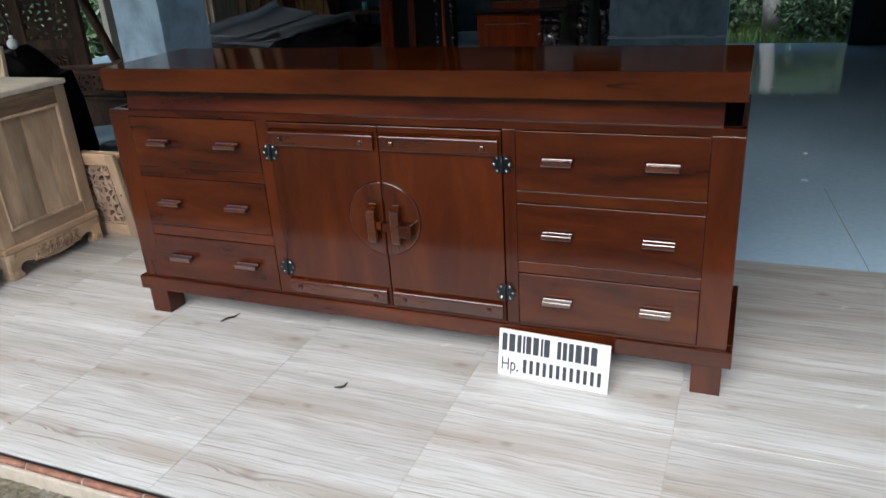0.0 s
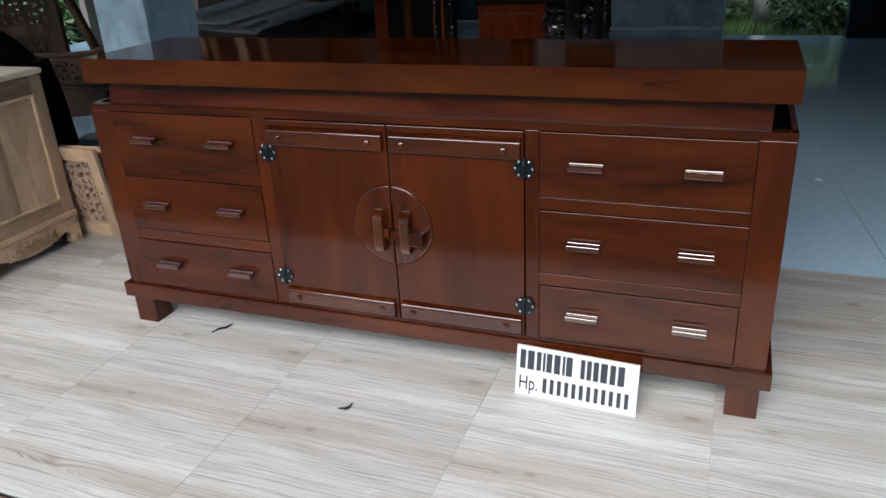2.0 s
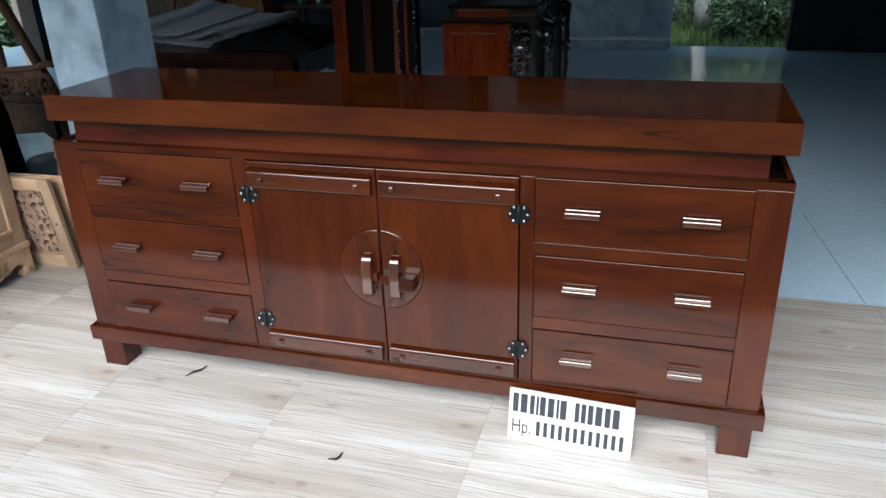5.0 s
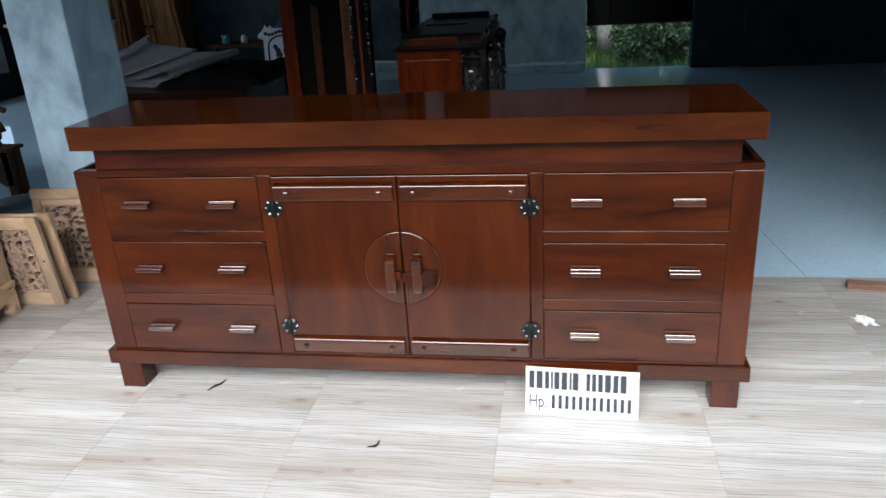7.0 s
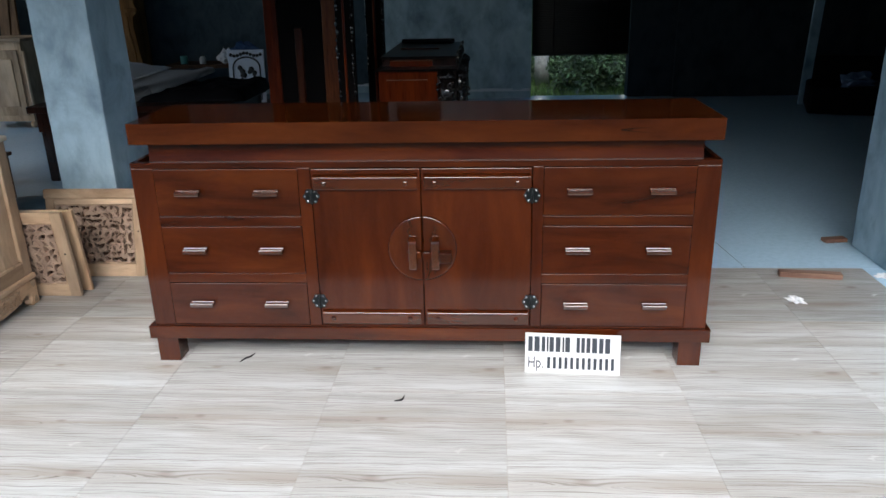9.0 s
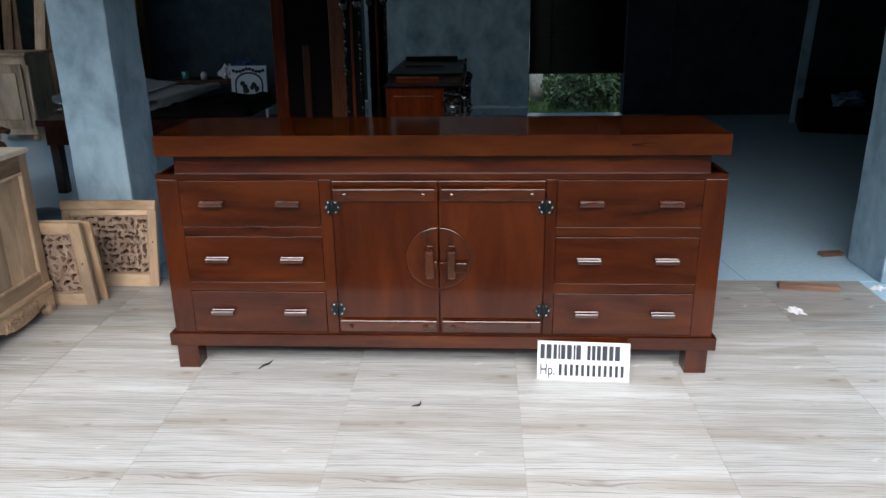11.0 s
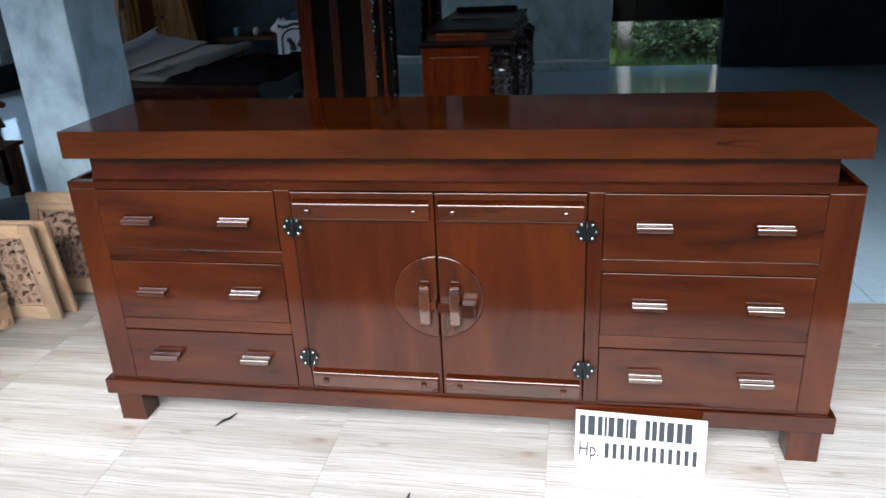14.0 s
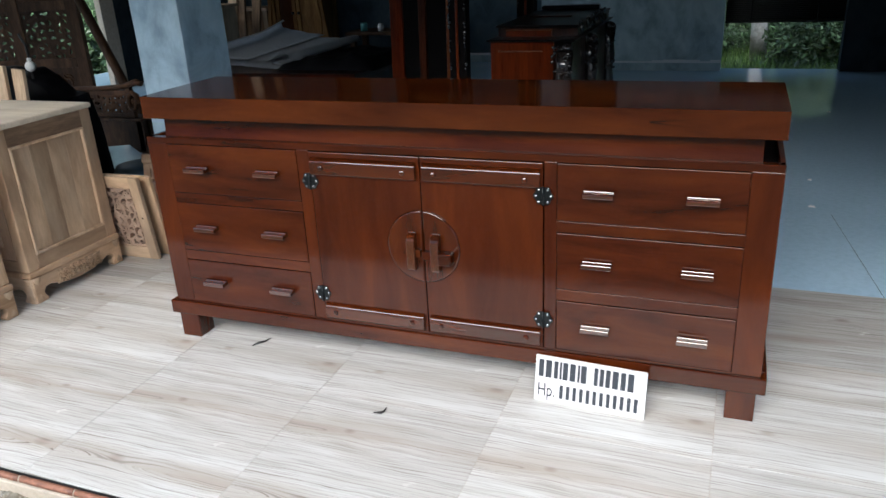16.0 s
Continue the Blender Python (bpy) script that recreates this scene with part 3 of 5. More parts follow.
def sideboard():
    t = thing("sideboard", pose(0, 0, 0), "dark reddish-brown polished teak sideboard with six drawers and two doors", "sideboard")
    # carcass: back, sides, floor and face frame, with openings for drawers and doors
    part("side_panel", join(box(-0.992, -0.978, 0.004, 0.40, 0.152, 0.760, 0.001), box(-0.979, -0.950, 0.024, 0.40, 0.152, 0.690)), stained_z, t)
    part("side_panel", join(box(0.990, 1.004, 0.004, 0.40, 0.152, 0.760, 0.001), box(0.962, 0.991, 0.024, 0.40, 0.152, 0.690)), stained_z, t)
    part("back_panel", box(-0.95, 0.962, 0.385, 0.40, 0.152, 0.758), stained_x, t)
    # black filler blocks stand in for the shade in the top recess
    for a, b_ in ((-0.977, -0.934), (0.951, 0.989)):
        part("dust_board", box(a, b_, 0.025, 0.384, 0.691, 0.742), dark_boards, t, "black filler painting the shade inside the top recess")
    part("inner_top", box(-0.95, 0.962, 0.024, 0.385, 0.672, 0.690), stained_dark, t)
    for name, a, b_ in (("stile", -0.992, -0.9145), ("stile", -0.4095, -0.3675), ("stile", 0.3875, 0.4235), ("stile", 0.9265, 1.004)):
        part(name, box(a, b_, -0.002, 0.024, 0.152, 0.740, 0.0012), stained_z, t)
    part("top_rail", box(-0.992, 1.004, -0.002, 0.024, 0.7395, 0.760, 0.0010, 1), stained_x, t)
    part("bottom_rail", box(-0.99, 1.002, 0.0, 0.024, 0.148, 0.1535), stained_x, t)
    for a, b_ in ((-0.9145, -0.4095), (0.4235, 0.9265)):
        for z0, z1 in ((0.5335, 0.5675), (0.3195, 0.3545)):
            part("drawer_rail", box(a, b_, -0.002, 0.024, z0, z1, 0.0016, 5), stained_x, t)
        for z0, z1 in ((0.5705, 0.7365), (0.3575, 0.5305), (0.1565, 0.3165)):
            d = part("drawer", join(box(a + 0.0015, b_ - 0.0015, -0.004, 0.018, z0 - 0.0008, z1 + 0.0008, 0.0020, 5), box(a + 0.02, b_ - 0.02, 0.018, 0.34, z0 + 0.02, z1 - 0.03)), stained_x, t, "flush drawer front with swirling grain")
            for x in (a + 0.1195, b_ - 0.1115):
                drawer_pull(d, x, {0.5705: 0.6585, 0.3575: 0.4485, 0.1565: 0.2435}[z0])
    # doors
    mid = 0.010
    for a, b_ in ((-0.3645, mid - 0.0015), (mid + 0.0015, 0.3845)):
        d = part("door", box(a, b_, -0.006, 0.018, 0.1565, 0.7365, 0.002), stained_z, t, "cupboard door with upright grain")
        for z0, z1 in ((0.664, 0.721), (0.164, 0.221)):
            part("cross_rail", prism([(-0.006, z0), (-0.014, z0 + 0.0005), (-0.0190, z0 + 0.003), (-0.0206, z0 + 0.006), *[(-0.0088 - 0.012 * math.cos(s), z1 - 0.0172 + 0.012 * math.sin(s)) for s in [0.09 * k for k in range(11)]], (-0.0080, z1 - 0.0012), (-0.006, z1 - 0.0005)],
                                     "x", a + 0.008 if a < 0 else a + 0.010, b_ - 0.010 if a < 0 else b_ - 0.006, 0.0006), rail_x, d, "raised rail with a bevelled upper edge")
            for x in (a + 0.047, b_ - 0.049):
                z = (z0 + z1) / 2 - 0.003
                part("stud", join(box(x - 0.008, x + 0.008, -0.027, -0.018, z - 0.008, z + 0.008, 0.0045)), rail_x, d, "small square wooden peg")
        # half of the raised round boss
        ring = [(mid + math.copysign(0.0015, a + 0.2), 0.452 - 0.118)]
        for k in range(33):
            s = -math.pi / 2 + math.pi * k / 32
            ring.append((mid + (0.0015 + 0.118 * math.cos(s)) * (1 if a > -0.2 else -1), 0.452 + 0.118 * math.sin(s)))
        ring.append((mid + math.copysign(0.0015, a + 0.2), 0.452 + 0.118))
        ring = [p for i, p in enumerate(ring) if i == 0 or (Vector(p) - Vector(ring[i - 1])).length > 1e-4]
        part("round_boss", prism(ring, "y", -0.0122, -0.004, 0.0055, 5), boss_z, d, "half of a raised round lock boss")

    def hook(x0, x1, parent):
        """An upright bar whose top curls back to the door."""
        pts = [(-0.012, 0.380), (-0.036, 0.382), (-0.040, 0.388), (-0.041, 0.470)]
        for k in range(7):
            s = k / 6 * math.pi / 2
            pts.append((-0.013 - 0.028 * math.cos(s), 0.472 + 0.030 * math.sin(s)))
        part("lock_bar", prism(pts, "x", x0, x1, 0.0022), polished_x, parent, "upright wooden lock bar with a curled top")

    doors = [c for c in t.children if c.name.startswith("door")]
    hook(-0.036, -0.009, doors[0])
    hook(0.043, 0.070, doors[1])
    part("lock_block", box(0.070, 0.113, -0.052, -0.012, 0.412, 0.450, 0.004), rail_x, doors[1], "square wooden lock block")
    part("lock_bolt", box(0.012, 0.043, -0.034, -0.012, 0.418, 0.446, 0.002), stained_x, doors[1])
    part("lock_latch", box(-0.009, 0.006, -0.032, -0.012, 0.424, 0.448, 0.0025), stained_x, doors[0])
    # flower-shaped hinges
    for x, z in ((-0.3665, 0.642), (0.386, 0.642), (-0.3665, 0.252), (0.386, 0.252)):
        h = thing_part("hinge", t, "black flower-shaped hinge with bright screws")
        for s in (-1, 1):
            lobe = [(x + s * 0.0012, z - 0.026)]
            for k in range(25):
                ang = -math.pi / 2 + math.pi * k / 24
                r = 0.0245 + 0.0025 * math.cos(6 * ang)
                lobe.append((x + s * (0.003 + r * math.cos(ang)), z + 1.06 * r * math.sin(ang)))
            lobe.append((x + s * 0.0012, z + 0.026))
            part("hinge_leaf", prism(lobe, "y", -0.0095, -0.0062), hinge_black, h)
            for ang in (-60, 0, 60):
                sx, sz = x + s * (0.004 + 0.018 * math.cos(radians(ang))), z + 0.0205 * math.sin(radians(ang))
                part("screw", ball((sx, -0.0098, sz), 0.0034, 8, 5, (1, 0.45, 1)), steel, h, "bright screw head")
        part("hinge_pin", tube([(x, -0.011, z - 0.027), (x, -0.011, z + 0.027)], 0.0035, 8), hinge_black, h)
    # neck moulding, top slab, plinth, feet
    neck = [(0.37, 0.826), (0.030, 0.826), (0.030, 0.793), (0.0293, 0.785), (0.0280, 0.777), (0.0262, 0.769), (0.0240, 0.7600), (0.37, 0.7600)]
    part("neck", prism(neck, "x", -0.932, 0.949), stained_x, t, "recessed neck with a hollow moulding under the top")
    part("top_slab", box(-0.980, 1.000, -0.012, 0.405, 0.825, 0.897, 0.0009, 1), slab_x, t, "thick polished top slab")
    part("plinth", join(box(-1.014, 1.020, -0.016, 0.03, 0.100, 0.150, 0.0025), box(-1.014, -0.96, 0.03, 0.42, 0.100, 0.150, 0.0025), box(0.966, 1.020, 0.03, 0.42, 0.100, 0.150, 0.0025),
                        box(-0.96, 0.966, 0.03, 0.40, 0.112, 0.146)), stained_x, t, "projecting plinth board")
    for x0 in (-0.997, 0.917):
        for y0 in (0.0, 0.33):
            part("foot", box(x0, x0 + 0.080, y0, y0 + 0.08, 0.0, 0.102, 0.002), stained_z, t, "short square block foot")
    return t


sideboard()


# ---- sign board: seller's name and number are bars only ----
def sign():
    lean = math.degrees(math.atan2(0.030, 0.141))
    t = thing("sign_board", pose(0.535, -0.068, 0.0, -lean, 0, -3.6), "small white board with dark painted lettering leaning on the plinth", "sign")
    part("board", box(-0.167, 0.167, 0.0, 0.008, 0.0, 0.144, 0.0008), sign_white, t)
    x = -0.157
    for w in (0.022, 0.026, 0.018, 0.010, 0.022, 0.024, 0.010, 0.024, None, 0.017, 0.018, 0.020, 0.025, 0.021, 0.025):
        if w is None:
            x += 0.016
            continue
        part("letter_bar", box(x + 0.001, x + 0.74 * w, -0.0012, 0.0002, 0.078, 0.132), sign_ink, t)
        x += w * 0.985
    x = -0.090
    for k in range(12):
        part("digit_bar", box(x + 0.002, x + 0.0125, -0.0012, 0.0002, 0.017, 0.059), sign_ink, t)
        x += 0.0203
    cu = bpy.data.curves.new("lettering", "FONT")
    cu.body, cu.size, cu.extrude = "Hp.", 0.058, 0.0006
    txt = new("lettering", cu)
    bpy.context.view_layer.update()
    me = bpy.data.meshes.new_from_object(txt.evaluated_get(bpy.context.evaluated_depsgraph_get()))
    bpy.data.objects.remove(txt)
    me.materials.clear()
    me.materials.append(sign_ink)
    ob = new("lettering", me)
    ob.parent = t
    ob.matrix_basis = pose(-0.158, -0.0008, 0.018, 90, 0, 0) @ Matrix.Diagonal((0.68, 1, 1, 1))


sign()


# ---- unfinished raw-teak cabinets ----
def scallop(w, top, low, leg):
    """Outline of a scalloped apron with curled bracket feet, over the width w."""
    half = [(0.0, 0.0), (0.055, 0.0), (0.062, 0.012), (0.050, 0.026), (0.046, 0.042), (0.060, 0.058), (0.085, 0.060), (0.11, 0.052), (0.14, 0.046), (0.17, 0.034)]
    half = [(u * leg, v * low) for u, v in half]
    pts = half + [(w / 2, 0.028 * low)] + [(w - u, v) for u, v in half[::-1]] + [(w, top), (0, top)]
    return pts


def scrolls(u0, u1, v0, v1, n, put, seed, size=0.022, thick=0.007):
    """Carved leaf scrolls over a field, as a set of curled leaves and stems."""
    rng = random.Random(seed)
    bits = []
    for i in range(n):
        u, v = rng.uniform(u0, u1), rng.uniform(v0, v1)
        r, a0, turn = size * rng.uniform(0.5, 1.0), rng.uniform(0, 6.28), rng.choice((-1, 1)) * rng.uniform(2.5, 4.5)
        pts, rad = [], []
        for k in range(7):
            f = k / 6
            rr = r * (1 - 0.6 * f)
            pts.append(put(min(max(u + rr * math.cos(a0 + turn * f), u0), u1), min(max(v + rr * math.sin(a0 + turn * f), v0), v1), 0.002 * math.sin(5 * f + i)))
            rad.append(thick * (0.35 + 0.75 * math.sin(math.pi * (0.15 + 0.8 * f))))
        bits.append(tube(pts, rad, 5))
    return join(*bits)


def leaf_field(w, h, seed, pitch, share=1.0):
    """How far a spot lies outside the pierced leaf shapes, in leaf widths; the leaves curl round jittered centres."""
    rng = random.Random(seed)
    leaves = []
    nu, nv = max(1, int(w / pitch)), max(1, int(h / pitch))
    for i in range(nu):
        for j in range(nv):
            cu, cv = (i + 0.5 + rng.uniform(-0.28, 0.28)) * w / nu, (j + 0.5 + rng.uniform(-0.28, 0.28)) * h / nv
            a = math.atan2(cv - h / 2, cu - w / 2) + rng.choice((-0.9, 0.7, 1.4)) + rng.uniform(-0.4, 0.4)
            leaves.append((cu, cv, math.cos(a), math.sin(a), share * pitch * rng.uniform(0.42, 0.62), share * pitch * rng.uniform(0.15, 0.25), rng.uniform(-1.1, 1.1)))
    le = np.array(leaves)

    def f(u, v):
        du, dv = u - le[:, 0], v - le[:, 1]
        a, b = du * le[:, 2] + dv * le[:, 3], -du * le[:, 3] + dv * le[:, 2]
        s = np.clip(a / le[:, 4], -1, 1)
        half = le[:, 5] * (1 - s * s) * (1.15 - 0.5 * s)
        b = b - le[:, 6] * le[:, 5] * (s * s - 0.3) * 1.6
        return float(np.min(np.maximum((np.abs(b) - half) / le[:, 5], (np.abs(a) - le[:, 4]) / le[:, 5])))
    return f


def pierced_board(u0, v0, w, h, seed, pitch, y, thick, cell=0.0034, share=1.0, scrolled=0):
    """A flat board with leaf-shaped holes cut through it and low relief on its face."""
    f = leaf_field(w, h, seed, pitch, share)
    nu, nv = int(w / cell), int(h / cell)
    val = [[f(w * i / nu, h * j / nv) if 0 < i < nu and 0 < j < nv else 0.6 for i in range(nu + 1)] for j in range(nv + 1)]
    b = bmesh.new()
    memo = {}

    def face_y(u, v, d):
        return y + -0.0045 * max(0.0, math.sin(4.0 * max(d, 0.0))) + 0.004 * noise.noise(Vector((u * 60, v * 60, seed)))

    def vert(u, v, d, back):
        key = (round(u, 6), round(v, 6), back)
        if key not in memo:
            memo[key] = b.verts.new((u0 + u, y + thick if back else face_y(u, v, d), v0 + v))
        return memo[key]

    for j in range(nv):
        for i in range(nu):
            cs = [(w * (i + a) / nu, h * (j + c) / nv, val[j + c][i + a]) for a, c in ((0, 0), (1, 0), (1, 1), (0, 1))]
            poly, cut = [], []
            for p, q in zip(cs, cs[1:] + cs[:1]):
                if p[2] > 0:
                    poly.append(p)
                if (p[2] > 0) != (q[2] > 0):
                    s = p[2] / (p[2] - q[2])
                    m = (p[0] + s * (q[0] - p[0]), p[1] + s * (q[1] - p[1]), 0.0)
                    poly.append(m)
                    cut.append(m)
            if len(poly) > 2:
                try:
                    b.faces.new([vert(*p, False) for p in poly]).smooth = True
                    b.faces.new([vert(*p, True) for p in poly[::-1]])
                    if len(cut) == 2:
                        b.faces.new((vert(*cut[0], False), vert(*cut[1], False), vert(*cut[1], True), vert(*cut[0], True)))
                except ValueError:
                    pass
    if scrolled:
        n = int(w * h / 0.0016)
        b = join(b, scrolls(u0 + 0.008, u0 + w - 0.008, v0 + 0.008, v0 + h - 0.008, n, lambda u, v, e: (u, y - 0.002 + e, v), seed + 5, 0.020, 0.0034))
    return b


def relief_plate(u0, u1, v0, v1, put, seed, deep, pitch=0.024):
    """Leaves carved in low relief on a plate that sinks into the wood at its rim."""
    w, h = u1 - u0, v1 - v0
    f = leaf_field(w, h, seed, pitch)
    nu, nv = int(w / 0.0035), max(4, int(h / 0.0035))
    b = bmesh.new()
    rows = []
    for j in range(nv + 1):
        row = []
        for i in range(nu + 1):
            u, v = w * i / nu, h * j / nv
            d = f(u, v)
            rim = min(1.0, 8 * min(i / nu, 1 - i / nu), 5 * min(j / nv, 1 - j / nv))
            row.append(b.verts.new(put(u0 + u, v0 + v, deep * (rim * (0.35 + 0.65 * math.cos(min(max(d, -1.0), 1.6) * 2.2)) - 0.3))))
        rows.append(row)
    for r, s in zip(rows, rows[1:]):
        for i in range(nu):
            b.faces.new((r[i], r[i + 1], s[i + 1], s[i])).smooth = True
    return b


def raw_cabinet(m, w, d, h, seed, label):
    """Stands with its side panel towards +x; w along x to the left, d along y."""
    t = thing("raw_teak_cabinet", m, label, "cabinet", "unfinished cabinets")
    z0 = 0.115
    part("body", join(box(-w + 0.01, -0.016, 0.016, d - 0.016, z0 + 0.02, h - 0.03)), raw_z, t)
    # side: stiles, rails, bead and sunk boards
    for a, b_ in ((0.0, 0.055), (d - 0.055, d)):
        part("stile", box(-0.055, 0.0, a, b_, z0 + 0.025, h - 0.024, 0.004), frame_z, t)
    part("side_rail", box(-0.03, -0.001, 0.055, d - 0.055, h - 0.10, h - 0.024, 0.003), raw_dark_y, t, "darker upper side rail")
    part("side_rail", box(-0.03, -0.001, 0.055, d - 0.055, z0 + 0.025, z0 + 0.085, 0.003), frame_y, t)
    part("panel_bead", join(box(-0.012, 0.004, 0.055, 0.067, z0 + 0.085, h - 0.10, 0.004), box(-0.012, 0.004, d - 0.067, d - 0.055, z0 + 0.085, h - 0.10, 0.004),
                            box(-0.012, 0.004, 0.055, d - 0.055, z0 + 0.085, z0 + 0.097, 0.004), box(-0.012, 0.004, 0.055, d - 0.055, h - 0.112, h - 0.10, 0.004)), raw_z, t)
    n = 4
    for k in range(n):
        a, b_ = 0.066 + (d - 0.132) * k / n, 0.066 + (d - 0.132) * (k + 1) / n
        part("side_board", box(-0.022, -0.010, a + 0.0006, b_ - 0.0006, z0 + 0.09, h - 0.105, 0.001), raw_z, t)
    # front: stile and two drawers or a door
    part("stile", box(-w, -w + 0.055, 0.0, 0.055, z0 + 0.025, h - 0.024, 0.004), raw_z, t)
    part("front_rail", box(-w + 0.055, -0.055, 0.002, 0.03, h - 0.06, h - 0.024, 0.003), raw_x, t)
    part("front_rail", box(-w + 0.055, -0.055, 0.002, 0.03, z0 + 0.025, z0 + 0.07, 0.003), raw_x, t)
    part("front_door", join(box(-w + 0.058, -0.058, 0.006, 0.024, z0 + 0.073, h - 0.063, 0.003), box(-w + 0.11, -0.11, -0.002, 0.012, z0 + 0.13, h - 0.12, 0.006)), raw_z, t)
    # base moulding, scalloped aprons, curled feet, relief
    part("base_moulding", join(box(-w - 0.012, 0.012, -0.012, d + 0.004, z0, z0 + 0.026, 0.007)), frame_y, t)
    part("side_apron", prism([(u, v) for u, v in scallop(d, z0, 1.0, 1.0)], "x", -0.03, 0.006, 0.004), frame_y, t, "scalloped apron with curled feet")
    part("front_apron", prism([(-w + u, v) for u, v in scallop(w, z0, 1.0, 1.0)], "y", -0.006, 0.03, 0.004), raw_x, t, "scalloped apron with curled feet")
    part("foot", join(lathe([(0.020, 0), (0.032, 0.012), (0.030, 0.03), (0.024, 0.06), (0.034, 0.1), (0.036, z0)], 12, (-0.022, 0.022, 0))), raw_z, t)
    part("foot", join(lathe([(0.020, 0), (0.032, 0.012), (0.030, 0.03), (0.024, 0.06), (0.034, 0.1), (0.036, z0)], 12, (-0.022, d - 0.022, 0))), raw_z, t)
    part("foot", join(lathe([(0.020, 0), (0.032, 0.012), (0.030, 0.03), (0.024, 0.06), (0.034, 0.1), (0.036, z0)], 12, (-w + 0.022, d - 0.022, 0))), raw_z, t)
    part("carved_relief", relief_plate(d * 0.24, d * 0.76, 0.042, z0 - 0.010, lambda u, v, e: (0.009 + e, u, v), seed, 0.015, 0.019), frame_y, t, "carved leaf relief on the apron")
    curls = part("carved_curls", scrolls(d * 0.28, d * 0.72, 0.048, z0 - 0.016, 44, lambda u, v, e: (0.0145 + e, u, v), seed + 30, 0.017, 0.0034), frame_y, t, "small raised leaf curls on the apron")
    tagged(curls, kind="stuff")
    part("top", join(prism([(-0.030, h - 0.024), (-0.024, h - 0.006), (-0.014, h), (d - 0.006, h), (d + 0.004, h - 0.008), (d + 0.000, h - 0.024)], "x", -w - 0.02, 0.016, 0.006)), raw_top, t, "overhanging top with a rounded edge, coloured paler for the light on it")
    return t


raw_cabinet(pose(-1.795, 0.055, 0), 0.60, 0.495, 0.757, 3, "unfinished raw teak cabinet with a boarded side and carved apron")
raw_cabinet(pose(-1.790, -0.575, 0), 0.60, 0.53, 0.757, 4, "second unfinished raw teak cabinet standing in front of the first")


# ---- carved lattice panels leaning at the pillar ----
def lattice_screen(m, w, h, rail, seed, label, bottom=None, size=0.027, top=None):
    t = thing("lattice_screen", m, label, "panel", "carved teak panels")
    bottom, top = bottom or rail, top or rail
    part("stile", box(0, rail, 0, 0.022, 0, h, 0.003), raw_z, t)
    part("stile", box(w - rail, w, 0, 0.022, 0, h, 0.003), raw_z, t)
    part("rail", box(rail, w - rail, 0.001, 0.022, 0, bottom, 0.003), raw_x, t)
    part("rail", box(rail, w - rail, 0.001, 0.022, h - top, h, 0.003), raw_x, t)
    if top > rail:
        part("cap_rail", box(-0.004, w + 0.004, -0.012, 0.020, h - 0.046, h + 0.002, 0.010, 3), raw_x, t, "thick rounded cap rail")
    i = 0.008
    part("bead", join(box(rail, rail + i, 0.006, 0.018, bottom, h - top, 0.003), box(w - rail - i, w - rail, 0.006, 0.018, bottom, h - top, 0.003),
                      box(rail, w - rail, 0.006, 0.018, bottom, bottom + i, 0.003), box(rail, w - rail, 0.006, 0.018, h - top - i, h - top, 0.003)), raw_z, t)
    part("carving", pierced_board(rail + i - 0.002, bottom + i - 0.002, w - 2 * rail - 2 * i + 0.004, h - top - bottom - 2 * i + 0.004, seed, size, 0.005, 0.022, 0.0030, 1.16, 1), raw_red, t, "pierced carving of curling leaves")
    # dark sheet, added: it puts the shade behind the pierced holes
    part("backing", box(rail - 0.004, w - rail + 0.004, 0.030, 0.034, bottom - 0.004, h - top + 0.004), brown_old, t, "dark board added behind the carving so its holes look shaded")
    part("peg", ball((w - rail / 2, -0.001, h * 0.52), 0.004, 8, 5), debris_black, t)
    return t


# lean is the turn about the panel's foot
lattice_screen(pose(-1.905, 0.846, 0, -11.5), 0.475, 0.425, 0.042, 11, "square carved teak lattice panel leaning on the pillar", 0.062, 0.028, 0.072)
lattice_screen(pose(-1.890, 0.602, 0, 6.6, 0, 0), 0.270, 0.414, 0.050, 12, "narrow carved teak lattice panel leaning beside the cabinet", 0.06, 0.033)
solid("plain_panel", join(box(0, 0.27, 0, 0.018, 0, 0.405, 0.003)), raw_z, "plain teak board leaning behind the narrow carved panel", "panel", m=pose(-1.875, 0.672, 0, 7.5, 0, 0))


# ---- porch litter ----
def strip(points, label):
    pts = [Vector((*p, 0.004 + 0.004 * (i % 2))) for i, p in enumerate(points)]
    solid("rubber_strip", tube(pts, [0.0015, 0.0038, 0.0036, 0.0015][:len(pts)], 6), debris_black, label, "litter", "litter on the porch")


strip([(-0.687, -0.012), (-0.672, 0.012), (-0.660, 0.030), (-0.648, 0.052)], "short black rubber strip lying on the tiles")
strip([(-0.076, -0.272), (-0.052, -0.272), (-0.049, -0.258), (-0.046, -0.243)], "bent black rubber strip lying on the tiles")
solid("wood_offcut", box(-0.135, 0.135, -0.022, 0.022, 0, 0.026, 0.003), raw_offcut, "short reddish-brown wooden offcut on the porch", "offcut", m=pose(1.715, 0.862, 0, 0, 0, -8))
solid("wood_offcut", box(-0.06, 0.06, -0.025, 0.025, 0, 0.02, 0.003), raw_offcut, "small wooden offcut beside the pillar", "offcut", m=pose(2.03, 1.36, 0, 0, 0, 10))


